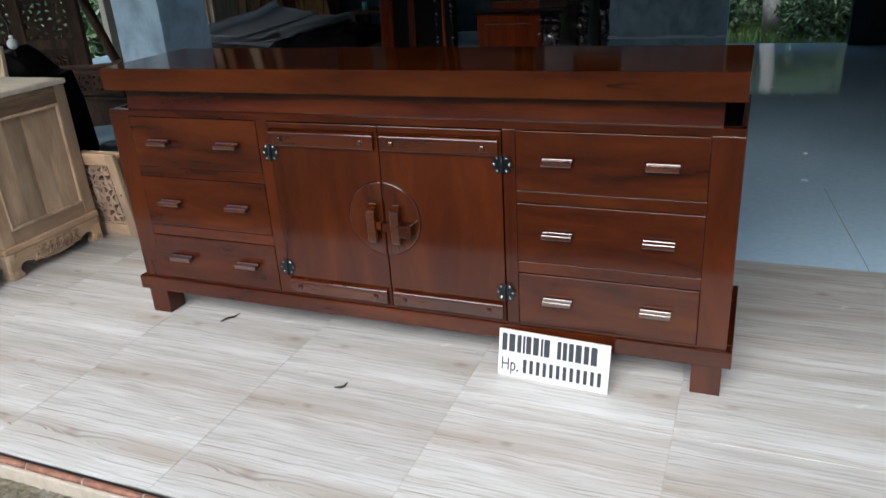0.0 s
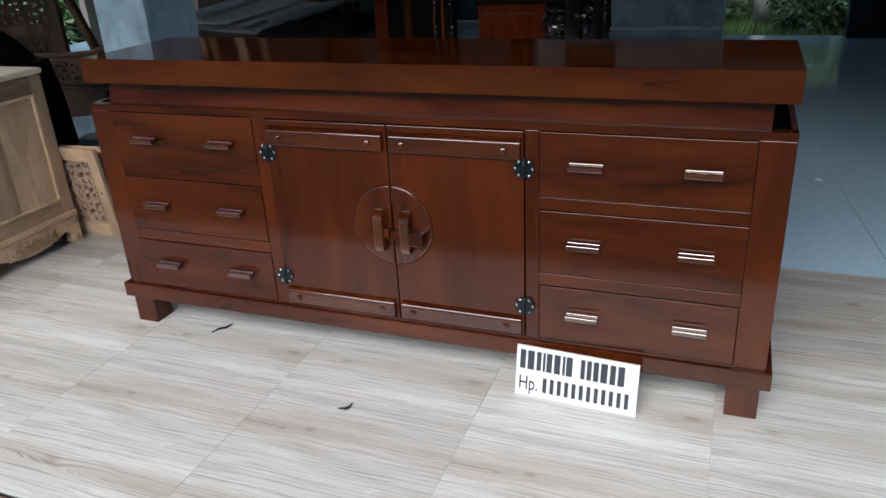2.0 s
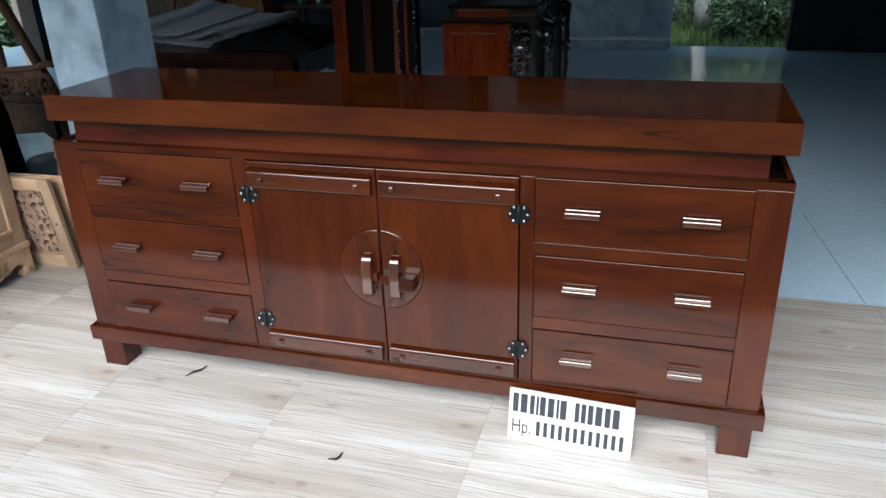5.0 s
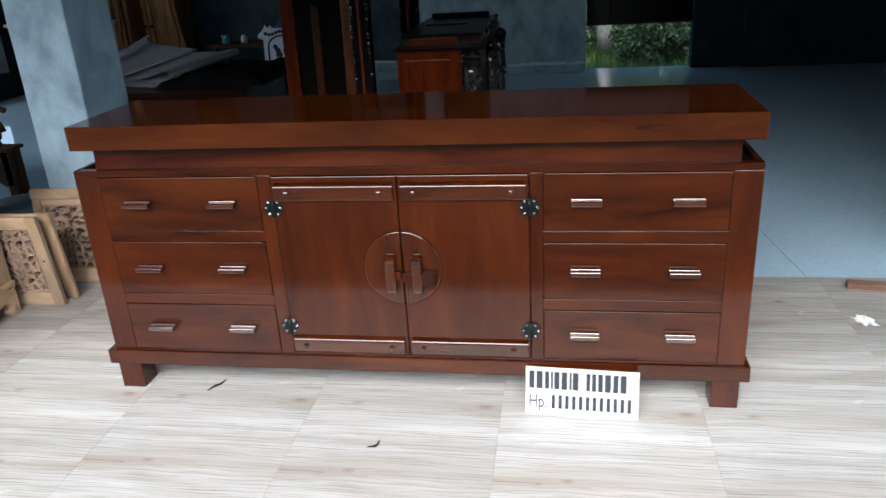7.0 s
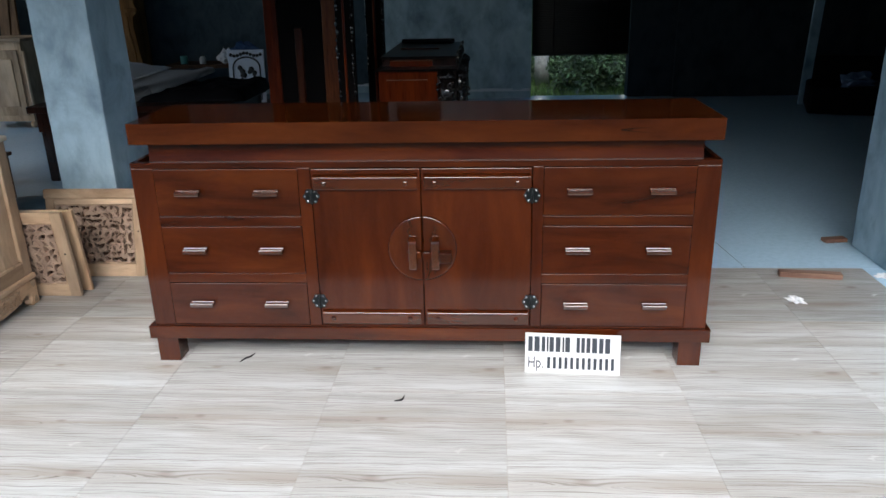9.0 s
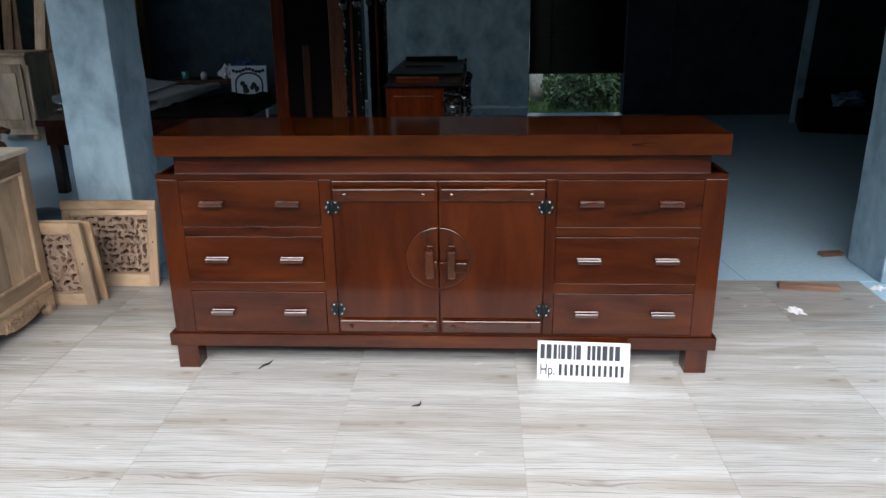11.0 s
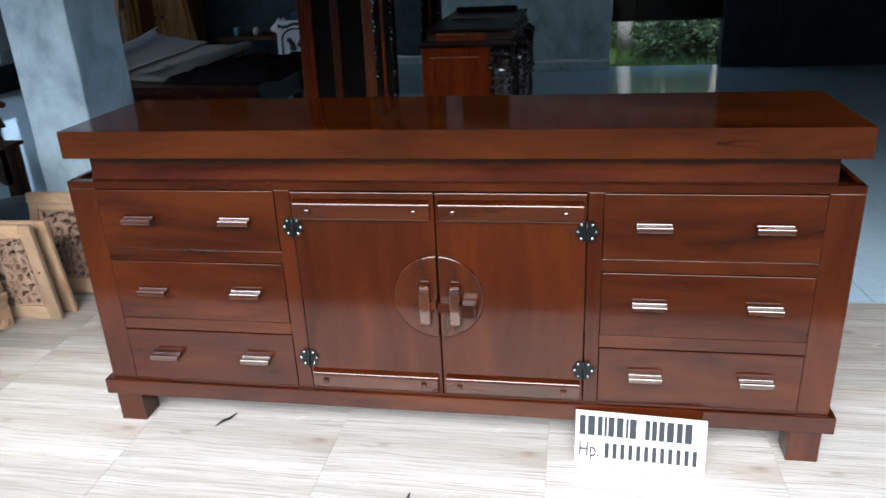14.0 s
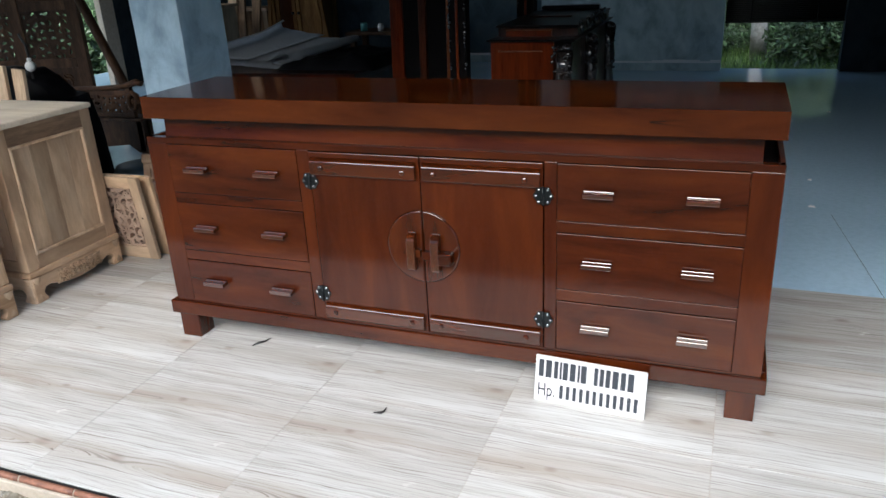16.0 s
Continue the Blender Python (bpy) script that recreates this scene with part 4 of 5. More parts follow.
def crumple(m, size, seed, label, material=None, name="crumpled_paper", category=""):
    rng = random.Random(seed)
    b = bmesh.new()
    bmesh.ops.create_icosphere(b, subdivisions=3, radius=1.0)
    for v in b.verts:
        k = 0.62 + 0.55 * noise.noise(v.co * 2.3 + Vector((seed, 0, 0))) + 0.25 * noise.noise(v.co * 6 + Vector((0, seed, 0)))
        v.co = Vector((v.co.x * size[0] * k, v.co.y * size[1] * k, max(0, (v.co.z * k + 0.45) * size[2])))
    solid(name, b, material or paper_white, label, category or ("tarpaulin" if material else "litter"), "" if material else "crumpled litter", m=m)


crumple(pose(1.545, 0.575, 0, 0, 0, -40), (0.055, 0.026, 0.022), 5, "crumpled white paper on the porch")
crumple(pose(2.045, 0.86, 0, 0, 0, 10), (0.05, 0.03, 0.015), 8, "crumpled white plastic bag beside the porch")
crumple(pose(1.28, 2.03, 0), (0.022, 0.016, 0.008), 21, "small white scrap on the polished hall floor")
for x, y, k in ((1.13, 4.31, 22), (1.27, 4.06, 23), (1.55, 4.41, 24), (1.30, 2.52, 25)):
    crumple(pose(x, y, 0), (0.016, 0.014, 0.006), k, "tiny white crumb on the polished hall floor")
solid("floor_joint", box(-0.0007, 0.0007, 0.0, 0.95, -0.003, -0.0012), debris_black, "thin dark joint in the polished cement", "trim", kind="structure", m=pose(1.462, 0.98, 0, 0, 0, 6.0))
crumple(pose(-0.352, 0.045, 0), (0.020, 0.010, 0.004), 9, "small scrap of greyish wrapping under the sideboard", wrap_grey, "wrapping_scrap", "litter")


# ---- the hall behind: table with felt, panel, posts, desk ----
def work_table():
    t = thing("work_table", pose(-2.22, 3.12, 0), "low dark wooden work table loaded with felt", "table")
    part("tabletop", box(-0.78, 0.66, -0.48, 0.48, 0.50, 0.545, 0.004), stained_dark, t)
    part("apron", join(box(-0.74, 0.62, -0.44, -0.41, 0.36, 0.50), box(-0.74, 0.62, 0.41, 0.44, 0.36, 0.50), box(0.59, 0.62, -0.41, 0.41, 0.36, 0.50), box(-0.74, -0.71, -0.41, 0.41, 0.36, 0.50)), stained_dark, t)
    for x in (-0.73, 0.55):
        for y in (-0.43, 0.36):
            part("leg", box(x, x + 0.07, y, y + 0.07, 0, 0.50, 0.004), stained_dark, t)


work_table()


def covered_goods():
    b = grid_sheet(-0.42, 0.36, -0.34, 0.36, 22, 20, lambda x, y: 0)
    for v in b.verts:
        x, y = (v.co.x + 0.03) / 0.39, (v.co.y - 0.01) / 0.35
        e = max(abs(x), abs(y))
        v.co.z = (0.06 + 0.05 * (v.co.x + 0.4) + 0.03 * noise.noise(v.co * 6) + 0.015 * noise.noise(v.co * 15)) * min(1, (1.0 - e) / 0.12 + 0.001)
    solid("cloth_cover", b, black_cloth, "dark cloth thrown over things on the work table", "cloth", m=pose(-1.84, 3.12, 0.547))


covered_goods()


def sheet(rows, thickness=0.005):
    """A bent sheet through rows of points."""
    b = bmesh.new()
    grid = [[b.verts.new(p) for p in r] for r in rows]
    for r, s in zip(grid, grid[1:]):
        for k in range(len(r) - 1):
            b.faces.new((r[k], r[k + 1], s[k + 1], s[k])).smooth = True
    bmesh.ops.solidify(b, geom=b.faces[:], thickness=thickness)
    return b


def felt_sheets():
    """Large loose sheets on the table, one folded over along its edge, one curled at its end."""
    t = thing("felt_bundle", pose(0, 0, 0), "folded and curled grey felt sheets on the work table", "felt")
    a, e = Vector((-2.20, 2.83, 0.572)), Vector((-1.95, 3.50, 0.665))
    d = (e - a).normalized()
    left = Vector((0, 0, 1)).cross(d).normalized()
    up = d.cross(left)

    def run(profile, n, start=0.0, stop=1.0):
        rows = []
        for j in range(n + 1):
            f = start + (stop - start) * j / n
            rows.append([a + (e - a) * f + left * p + up * q for p, q in profile(f)])
        return rows

    def folded(f):
        r = 0.044 * (1 - 0.5 * f)
        bow = [(-r * 1.15 * math.cos(g), r + r * math.sin(g)) for g in [-1.45 + 0.29 * k for k in range(11)]]
        return [(0.19, 0.004), (0.12, 0.0), (0.06, 0.0), *bow, (0.05, 1.93 * r), (0.10, 1.55 * r), (0.15, 1.02 * r), (0.20, 0.55 * r + 0.004), (0.27, 0.018), (0.36, 0.014), (0.44, 0.012), (0.50, 0.012)]

    def curled(f):
        lift = 0.035 * max(0.0, f - 0.72) / 0.28
        flat = [(0.44 + 0.07 * k, 0.026 + 0.004 * math.sin(2 * k + 5 * f) + lift * (k / 7) ** 1.5) for k in range(8)]
        bow = [(0.95 + 0.034 * math.sin(g), 0.060 - 0.034 * math.cos(g) + lift) for g in [0.3 + 0.42 * k for k in range(9)]]
        return flat + bow

    part("folded_sheet", sheet(run(folded, 14), 0.006), paper_grey, t, "felt sheet folded over along its edge")
    part("curled_sheet", sheet(run(curled, 14, -0.04, 1.05), 0.006), paper_grey, t, "felt sheet with a curled end")
    part("flat_sheet", sheet(run(lambda f: [(0.05 + 0.09 * k, -0.010 + 0.003 * math.sin(3 * k + 4 * f)) for k in range(11)], 10, -0.10, 0.95), 0.006), paper_grey, t)


felt_sheets()


def painted_panel():
    t = thing("painted_panel", pose(-2.17, 5.0, 0.20, -6), "white arched panel with a black painted flower and border", "panel")
    part("panel", box(-0.18, 0.18, 0, 0.02, 0, 0.51, 0.003), white_frame, t)
    arch = [(-0.135, 0, 0.03), (-0.135, 0, 0.34)] + [(0.135 * math.cos(math.pi - math.pi * k / 10), 0, 0.34 + 0.10 * math.sin(math.pi * k / 10)) for k in range(1, 10)] + [(0.135, 0, 0.34), (0.135, 0, 0.03), (-0.135, 0, 0.03)]
    part("border_line", tube(arch, 0.008, 6), debris_black, t, "black arched border line")
    rng = random.Random(2)
    for k in range(26):
        if k < 10:
            p, q = (rng.gauss(-0.01, 0.036), 0.29 + rng.gauss(0, 0.032)), rng.uniform(0.018, 0.032)
        elif k < 16:
            p, q = (-0.02 + 0.03 * math.sin(2 * k), 0.10 + 0.025 * (k - 10)), 0.017
        else:
            p, q = (-0.15 + 0.033 * (k - 16), 0.465 + 0.014 * math.sin(k)), 0.017
        part("painted_petal", ball((p[0], -0.003, p[1]), q, 8, 5, (1, 0.22, 1)), debris_black, t)


painted_panel()
solid("low_stool", join(box(-0.25, 0.25, 0, 0.3, 0.16, 0.198, 0.004), *[box(x, x + 0.05, y, y + 0.05, 0, 0.16) for x in (-0.24, 0.19) for y in (0.01, 0.24)]), stained_dark, "low dark stool under the painted panel", "stool", m=pose(-2.17, 4.93, 0))


def bead_row(parent, x, y, z0, z1, n, r, seed, name="bead"):
    rng = random.Random(seed)
    for k in range(n):
        if rng.random() < 0.22:
            continue
        part(name, ball((x + rng.uniform(-0.45, 0.45) * r, y + rng.uniform(-0.3, 0.3) * r, z0 + (z1 - z0) * (k + rng.uniform(0.2, 0.8)) / n), r * rng.uniform(0.5, 1.15), 8, 6, (rng.uniform(0.7, 1.1), 1, rng.uniform(1.0, 1.9))), black_gloss, parent)


def door_leaf(m, w, h, label):
    t = thing("door_leaf", m, label, "door leaf")
    part("stile", box(0, 0.085, 0, 0.05, 0, h, 0.004), stained_red, t)
    part("stile", box(w - 0.11, w, 0, 0.05, 0, h, 0.004), raw_stain, t)
    part("panel", box(0.085, w - 0.11, 0.02, 0.035, 0.05, h - 0.05), dark_boards, t, "black sunk panel")
    part("moulding", box(0.195, 0.245, -0.004, 0.03, 0.05, h - 1.15, 0.006), stained_dim, t)
    part("rail", box(0.085, w - 0.11, 0.002, 0.048, h - 0.12, h, 0.004), stained_red, t)
    part("rail", box(0.085, w - 0.11, 0.002, 0.048, 0, 0.16, 0.004), stained_red, t)
    return t


door_leaf(pose(-1.225, 2.50, 0, -3), 0.49, 2.2, "tall red-brown stained door leaf leaning upright")


def carved_post(m, w, h, label, seed):
    t = thing("carved_post", m, label, "post", "carved posts")
    part("core", box(0, w, 0, 0.07, 0, h, 0.006), dark_boards, t)
    part("fillet", box(w * 0.42, w * 0.55, -0.012, 0.02, 0, h, 0.004), stained_red, t, "plain brown fillet")
    bead_row(t, 0.008, -0.002, 0.5, 1.36, 34, 0.0115, seed)
    bead_row(t, w - 0.008, -0.002, 0.5, 1.36, 34, 0.010, seed + 1)
    for x, z, r in ((w * 0.1, 1.30, 0.03), (w * 0.9, 1.31, 0.034), (w / 2, 1.36, 0.04)):
        part("leaf_boss", ball((x, -0.02, z), r, 10, 7, (1, 0.8, 1.1)), black_gloss, t, "glossy carved leaf boss")


carved_post(pose(-0.675, 2.1, 0, -2), 0.105, 2.1, "dark carved post with glossy bead rows", 5)
carved_post(pose(-0.79, 3.95, 0, -2), 0.15, 2.2, "black carved post standing near the back wall", 9)


def carved_desk():
    t = thing("carved_desk", pose(0, 0, 0), "dark red-brown polished desk with black carved corner columns", "desk")
    part("front_panel", box(-0.430, -0.075, 2.13, 2.16, 0.10, 0.812, 0.003), stained_red, t)
    part("body", box(-0.430, 0.02, 2.16, 3.34, 0.08, 0.812, 0.003), stained_dark, t)
    for z in (0.757, 0.32):
        part("front_bead", box(-0.385, -0.133, 2.120, 2.131, z, z + 0.006, 0.003), bead_brown, t, "thin raised bead on the front")
    part("top", box(-0.445, 0.05, 2.10, 3.38, 0.812, 0.824, 0.005), desk_black, t, "black polished ledge")
    part("upper_drawer", box(-0.375, -0.112, 2.25, 3.30, 0.824, 0.866, 0.003), stained_red, t)
    part("upper_frame", box(-0.425, 0.03, 2.27, 3.32, 0.824, 0.872, 0.004), stained_dark, t)
    part("drawer_bead", box(-0.375, -0.112, 2.242, 2.251, 0.858, 0.864, 0.003), bead_brown, t, "thin raised bead on the drawer")
    part("upper_top", box(-0.432, 0.04, 2.24, 3.33, 0.872, 0.886, 0.005), desk_black, t, "black polished top")
    part("desk_pad", box(-0.36, -0.10, 2.72, 2.76, 0.886, 0.894, 0.003), stained_dim, t, "flat wooden bar on the top")
    part("back_crest", box(-0.41, -0.02, 3.24, 3.30, 0.886, 0.914, 0.008), desk_black, t)
    crest = part("side_crest", scrolls(2.25, 3.10, 0.84, 0.905, 30, lambda u, v, e: (0.045 + e, u, v), 77, 0.035, 0.009), black_gloss, t, "black carved crest along the side")
    tagged(crest, kind="stuff")
    for c, (x, y) in enumerate(((-0.02, 2.14), (0.035, 2.6), (0.03, 3.3))):
        col = thing_part("corner_column", t, "black carved column with leaf scrolls")
        part("shaft", lathe([(0.045, 0.09), (0.052, 0.2), (0.036, 0.3), (0.048, 0.42), (0.038, 0.5), (0.052, 0.58), (0.044, 0.66), (0.054, 0.76)], 12, (x, y, 0)), black_gloss, col)
        leaf = part("carved_leaf", scrolls(x - 0.055, x + 0.055, 0.50, 0.80, 44, lambda u, v, e: (u, y - 0.046 + e, v), 50 + c, 0.019, 0.0062), black_gloss, col)
        tagged(leaf, kind="stuff")
        part("capital", ball((x + 0.005, y, 0.775), 0.042, 10, 7, (1.15, 1, 0.7)), black_gloss, col)
    part("base", box(-0.44, 0.04, 2.11, 3.36, 0.0, 0.09, 0.006), stained_dark, t)


carved_desk()


# ---- raw furniture along the far walls ----
def far_cabinet():
    t = thing("small_raw_cabinet", pose(-4.55, 4.80, 0) @ Matrix.Diagonal((0.70, 1, 1, 1)), "small raw teak cabinet with a panelled door and ball feet", "cabinet")
    part("body", box(-0.36, 0.36, 0.0, 0.45, 0.07, 0.84, 0.004), raw_z, t)
    part("top", box(-0.40, 0.40, -0.03, 0.48, 0.84, 0.87, 0.006), raw_x, t)
    part("door", join(box(-0.30, 0.30, -0.016, 0.0, 0.13, 0.76, 0.004)), raw_z, t)
    part("door_panel", box(-0.21, 0.21, -0.026, -0.014, 0.22, 0.68, 0.008), raw_z, t)
    part("carved_edge", tube([(0.37, 0.02, 0.15), (0.38, 0.0, 0.4), (0.37, 0.02, 0.75)], 0.018, 8), raw_z, t)
    for x in (-0.30, 0.30):
        for y in (0.05, 0.40):
            part("ball_foot", ball((x, y, 0.036), 0.045, 10, 7, (1, 1, 0.8)), raw_z, t)


far_cabinet()
rng = random.Random(31)
for i in range(6):
    x = -5.12 + 0.16 * i
    solid("leaning_plank", box(-0.05 - 0.03 * rng.random(), 0.05, 0, 0.03, 0, 1.9 + 0.4 * rng.random(), 0.003), raw_grey if i % 3 else raw_z, "rough teak plank leaning upright in the hall", "plank", "leaning planks", m=pose(x, 5.45 + 0.05 * rng.random(), 0, -9, rng.uniform(-4, 4), 0))


def raw_shelf():
    t = thing("raw_shelf", pose(-5.05, 6.45, 0), "raw teak shelf frame with a pale top board", "shelf")
    part("top_board", box(-0.40, 0.38, -0.06, 0.34, 0.70, 0.735, 0.004), raw_x, t)
    for x in (-0.38, -0.05, 0.30):
        part("leg", box(x, x + 0.06, -0.02, 0.05, 0, 0.70, 0.004), raw_z, t)
    part("back_board", box(-0.38, 0.36, 0.28, 0.31, 0.05, 0.70), raw_grey, t)
    part("lower_board", box(-0.38, 0.36, -0.02, 0.28, 0.14, 0.17, 0.003), raw_x, t)


raw_shelf()


def raw_wardrobe():
    t = thing("raw_wardrobe", pose(-4.28, 6.46, 0), "raw teak wardrobe with arched doors and carved corner posts", "wardrobe")
    part("body", box(-0.34, 0.34, 0.02, 0.42, 0.0, 1.46, 0.004), honey_teak, t)
    for a, b_, k in ((-0.285, -0.004, -0.04), (0.004, 0.285, 0.04)):
        lo, hi, mid, half = 0.10, 1.40, (a + b_) / 2, (b_ - a) / 2 - 0.05
        arch = [(mid + half * math.cos(math.pi * q / 14), hi - 0.30 + 0.20 * math.sin(math.pi * q / 14)) for q in range(15)]
        d = part("door", prism([(a, lo), (a, hi), (b_, hi), (b_, lo), (mid + half, lo), *arch, (mid - half, lo)], "y", -0.006, 0.018, 0.003), honey_teak, t, "door frame with an arched field")
        # the left panel's dark stain paints the shade of an open hollow
        part("door_panel", box(mid - half, mid + half, 0.010, 0.020, lo, hi - 0.06), stained_dim if k < 0 else honey_teak, d, "sunk arched panel, the left one dark for a shaded hollow")
        part("knob", ball((k, -0.022, 0.66), 0.019, 10, 7), debris_black, d, "dark round knob")
    # corner posts with a waist, a swelling and a flared foot
    edge = [(0.44, 0.0), (0.45, 0.30), (0.43, 0.42), (0.405, 0.56), (0.385, 0.74), (0.375, 0.88), (0.385, 0.98), (0.43, 1.02), (0.45, 1.06), (0.42, 1.10), (0.41, 1.15), (0.445, 1.20), (0.44, 1.46)]
    for s in (-1, 1):
        post = part("corner_post", prism([(s * 0.292, 0.0), *[(s * x, z) for x, z in edge], (s * 0.292, 1.46)][::s], "y", -0.03, 0.05, 0.006), honey_teak, t, "carved post with a waist and a flared foot")
        part("post_leaf", tube([(s * (0.335 + 0.018 * math.sin(5.5 * q)), -0.034, 0.36 + 0.62 * q) for q in [k / 12 for k in range(13)]], [0.016 - 0.010 * abs(2 * k / 12 - 1) for k in range(13)], 7), honey_teak, post, "raised carved leaf stem")
        part("post_collar", box(min(s * 0.30, s * 0.44), max(s * 0.30, s * 0.44), -0.045, -0.028, 1.03, 1.075, 0.007), honey_teak, post)
    part("cornice", join(box(-0.47, 0.47, -0.04, 0.44, 1.462, 1.50, 0.006), box(-0.50, 0.50, -0.06, 0.45, 1.50, 1.54, 0.008)), honey_teak, t)


raw_wardrobe()


def wall_bench():
    t = thing("wall_bench", pose(-3.05, 6.3, 0), "dark low bench with odds and ends along the back wall", "bench")
    part("top", box(-0.5, 0.55, 0, 0.45, 0.40, 0.44, 0.004), brown_old, t)
    for x in (-0.46, 0.46):
        for y in (0.03, 0.36):
            part("leg", box(x, x + 0.06, y, y + 0.06, 0, 0.40), brown_old, t)


wall_bench()
solid("paint_tin", lathe([(0.042, 0), (0.042, 0.085), (0.038, 0.09), (0.038, 0.08)], 16), tin_teal, "small turquoise paint tin on the wall bench", "tin", m=pose(-3.35, 6.42, 0.442))
solid("white_jar", lathe([(0.0, 0), (0.036, 0), (0.038, 0.06), (0.026, 0.072), (0.026, 0.085), (0.0, 0.086)], 16), sign_white, "small white jar on the wall bench", "jar", m=pose(-3.12, 6.4, 0.442))
crumple(pose(-2.85, 6.45, 0.442), (0.13, 0.08, 0.14), 12, "crumpled white cloth on the wall bench")


crumple(pose(-2.66, 6.60, 0.442), (0.26, 0.09, 0.20), 15, "dark blue crumpled tarpaulin on the wall bench", tarp_blue, "blue_tarpaulin")


# ---- dark furniture beside the pillar ----
def carved_bench():
    t = thing("carved_bench", pose(-3.185, 1.92, 0) @ Matrix.Diagonal((1, 1, 0.89, 1)), "dark brown carved bench with a pierced backrest rail", "bench")
    part("seat", box(-0.50, 0.42, -0.03, 0.12, 0.385, 0.41, 0.006), brown_old, t)
    part("front_rail", prism([(-0.48, 0.385), (0.40, 0.385), (0.39, 0.16), (0.33, 0.14), (0.25, 0.20), (0.0, 0.17), (-0.25, 0.20), (-0.45, 0.14)], "y", 0.0, 0.03), brown_old, t)
    part("top_rail", tube([(-0.52, 0.0, 0.60), (-0.2, -0.01, 0.615), (0.1, -0.01, 0.625), (0.30, 0.0, 0.64), (0.41, 0.0, 0.675), (0.45, 0.0, 0.66)], [0.020, 0.018, 0.018, 0.020, 0.024, 0.02], 8), brown_old, t, "curved top rail")
    part("back_frame", join(box(-0.48, -0.44, 0, 0.03, 0.41, 0.60), box(0.30, 0.345, 0, 0.03, 0.41, 0.64, 0.004), box(-0.44, 0.30, 0, 0.03, 0.41, 0.44), box(-0.44, 0.30, 0, 0.03, 0.575, 0.61)), brown_old, t)
    part("back_carving", pierced_board(-0.44, 0.44, 0.74, 0.135, 21, 0.042, 0.010, 0.012, 0.005, 0.7), brown_old, t, "pierced carved backrest")
    part("end_scroll", tube([(0.36 + 0.05 * (1 - i / 14) * math.cos(i * 0.75), -0.005, 0.52 + 0.09 * (1 - i / 14) * math.sin(i * 0.75)) for i in range(14)], [0.020 - 0.0008 * i for i in range(14)], 7), brown_old, t)
    for x in (-0.48, 0.34):
        for y in (0.0, 0.07):
            part("leg", box(x, x + 0.05, y, y + 0.05, 0, 0.39, 0.005), brown_old, t)


carved_bench()


def carved_screen(m, seed, label):
    """A tall carved back with pierced fields between uprights."""
    t = thing("carved_screen", m, label, "screen", "carved screens")
    for x in (-0.56, -0.06, 0.44):
        part("upright", box(x, x + 0.10, 0, 0.07, 0, 2.0, 0.006), brown_old, t)
    for z0, z1 in ((0.06, 0.20), (0.50, 0.58), (0.98, 1.06), (1.40, 1.50), (1.90, 2.0)):
        part("rail", box(-0.46, 0.44, 0.005, 0.05, z0, z1, 0.004), brown_old, t)
    for a, b_ in ((-0.46, -0.06), (0.04, 0.44)):
        part("lower_panel", box(a, b_, 0.02, 0.04, 0.20, 0.50), brown_old, t)
        part("panel_relief", relief_plate(a + 0.05, b_ - 0.05, 0.26, 0.46, lambda u, v, e: (u, 0.018 - e, v), seed + 7, 0.02, 0.06), brown_old, t, "carved panel relief")
        part("pierced_carving", pierced_board(a, 0.58, b_ - a, 0.40, seed, 0.062, 0.02, 0.02, 0.007, 0.8), brown_old, t, "pierced leaf carving")
        part("pierced_carving", pierced_board(a, 1.06, b_ - a, 0.34, seed + 3, 0.062, 0.02, 0.02, 0.007, 0.8), brown_old, t, "pierced leaf carving")
        part("upper_panel", box(a, b_, 0.02, 0.04, 1.50, 1.90), brown_old, t)


carved_screen(pose(-4.95, 3.0, 0, 0, 0, 22), 41, "tall dark carved screen with pierced panels")
carved_screen(pose(-6.05, 2.5, 0, 0, 0, 30), 42, "tall dark carved screen beside the open side")


def sheeted_pile():
    b = grid_sheet(-0.60, 0.35, -0.13, 0.13, 40, 14, lambda x, y: 0)
    for v in b.verts:
        x, y = v.co.x, v.co.y
        e = min((x + 0.60) / 0.05, (0.35 - x) / 0.03, (0.13 - abs(y)) / 0.025, 1)
        h = 0.80 - 0.42 * max(0, x - 0.02) + 0.05 * noise.noise(v.co * 6) + 0.02 * noise.noise(v.co * 15)
        v.co.z = max(0.0, h * e)
    solid("sheeted_crate", b, black_cloth, "tall crate wrapped in a black plastic sheet", "crate", m=pose(-2.72, 1.08, 0))


sheeted_pile()
for i, (x, w, lean) in enumerate(((-2.98, 0.30, 5), (-2.70, 0.16, 6), (-2.56, 0.12, 7), (-2.43, 0.07, 8))):
    solid("sawn_panel", box(0, w, 0, 0.02, 0, 0.90 - 0.02 * (i % 2), 0.003), raw_pale, "pale freshly sawn teak panel standing behind the cabinet", "panel", "sawn panels", m=pose(x, 0.60 + 0.02 * i, 0, -1, lean - 3, 0))
lamp_ball = thing("finial", pose(-2.62, 1.02, 0.60), "white porcelain ball finial on a thin dark rod", "finial")
part("rod", tube([(0, 0, -0.08), (0, 0, 0.34), (-0.03, 0, 0.40)], 0.006, 8), debris_black, lamp_ball)
part("ball", join(ball((0, 0, 0.235), 0.028, 16, 10), ball((0, 0, 0.27), 0.012, 10, 7)), porcelain, lamp_ball)
solid("metal_drum", lathe([(0.0, 0.0), (0.13, 0.0), (0.135, 0.02), (0.135, 0.14), (0.14, 0.145), (0.135, 0.15), (0.135, 0.24), (0.12, 0.27), (0.04, 0.28)], 24), tin_blue, "blue-grey dented drum on the floor", "drum", m=pose(-2.22, 1.22, 0))
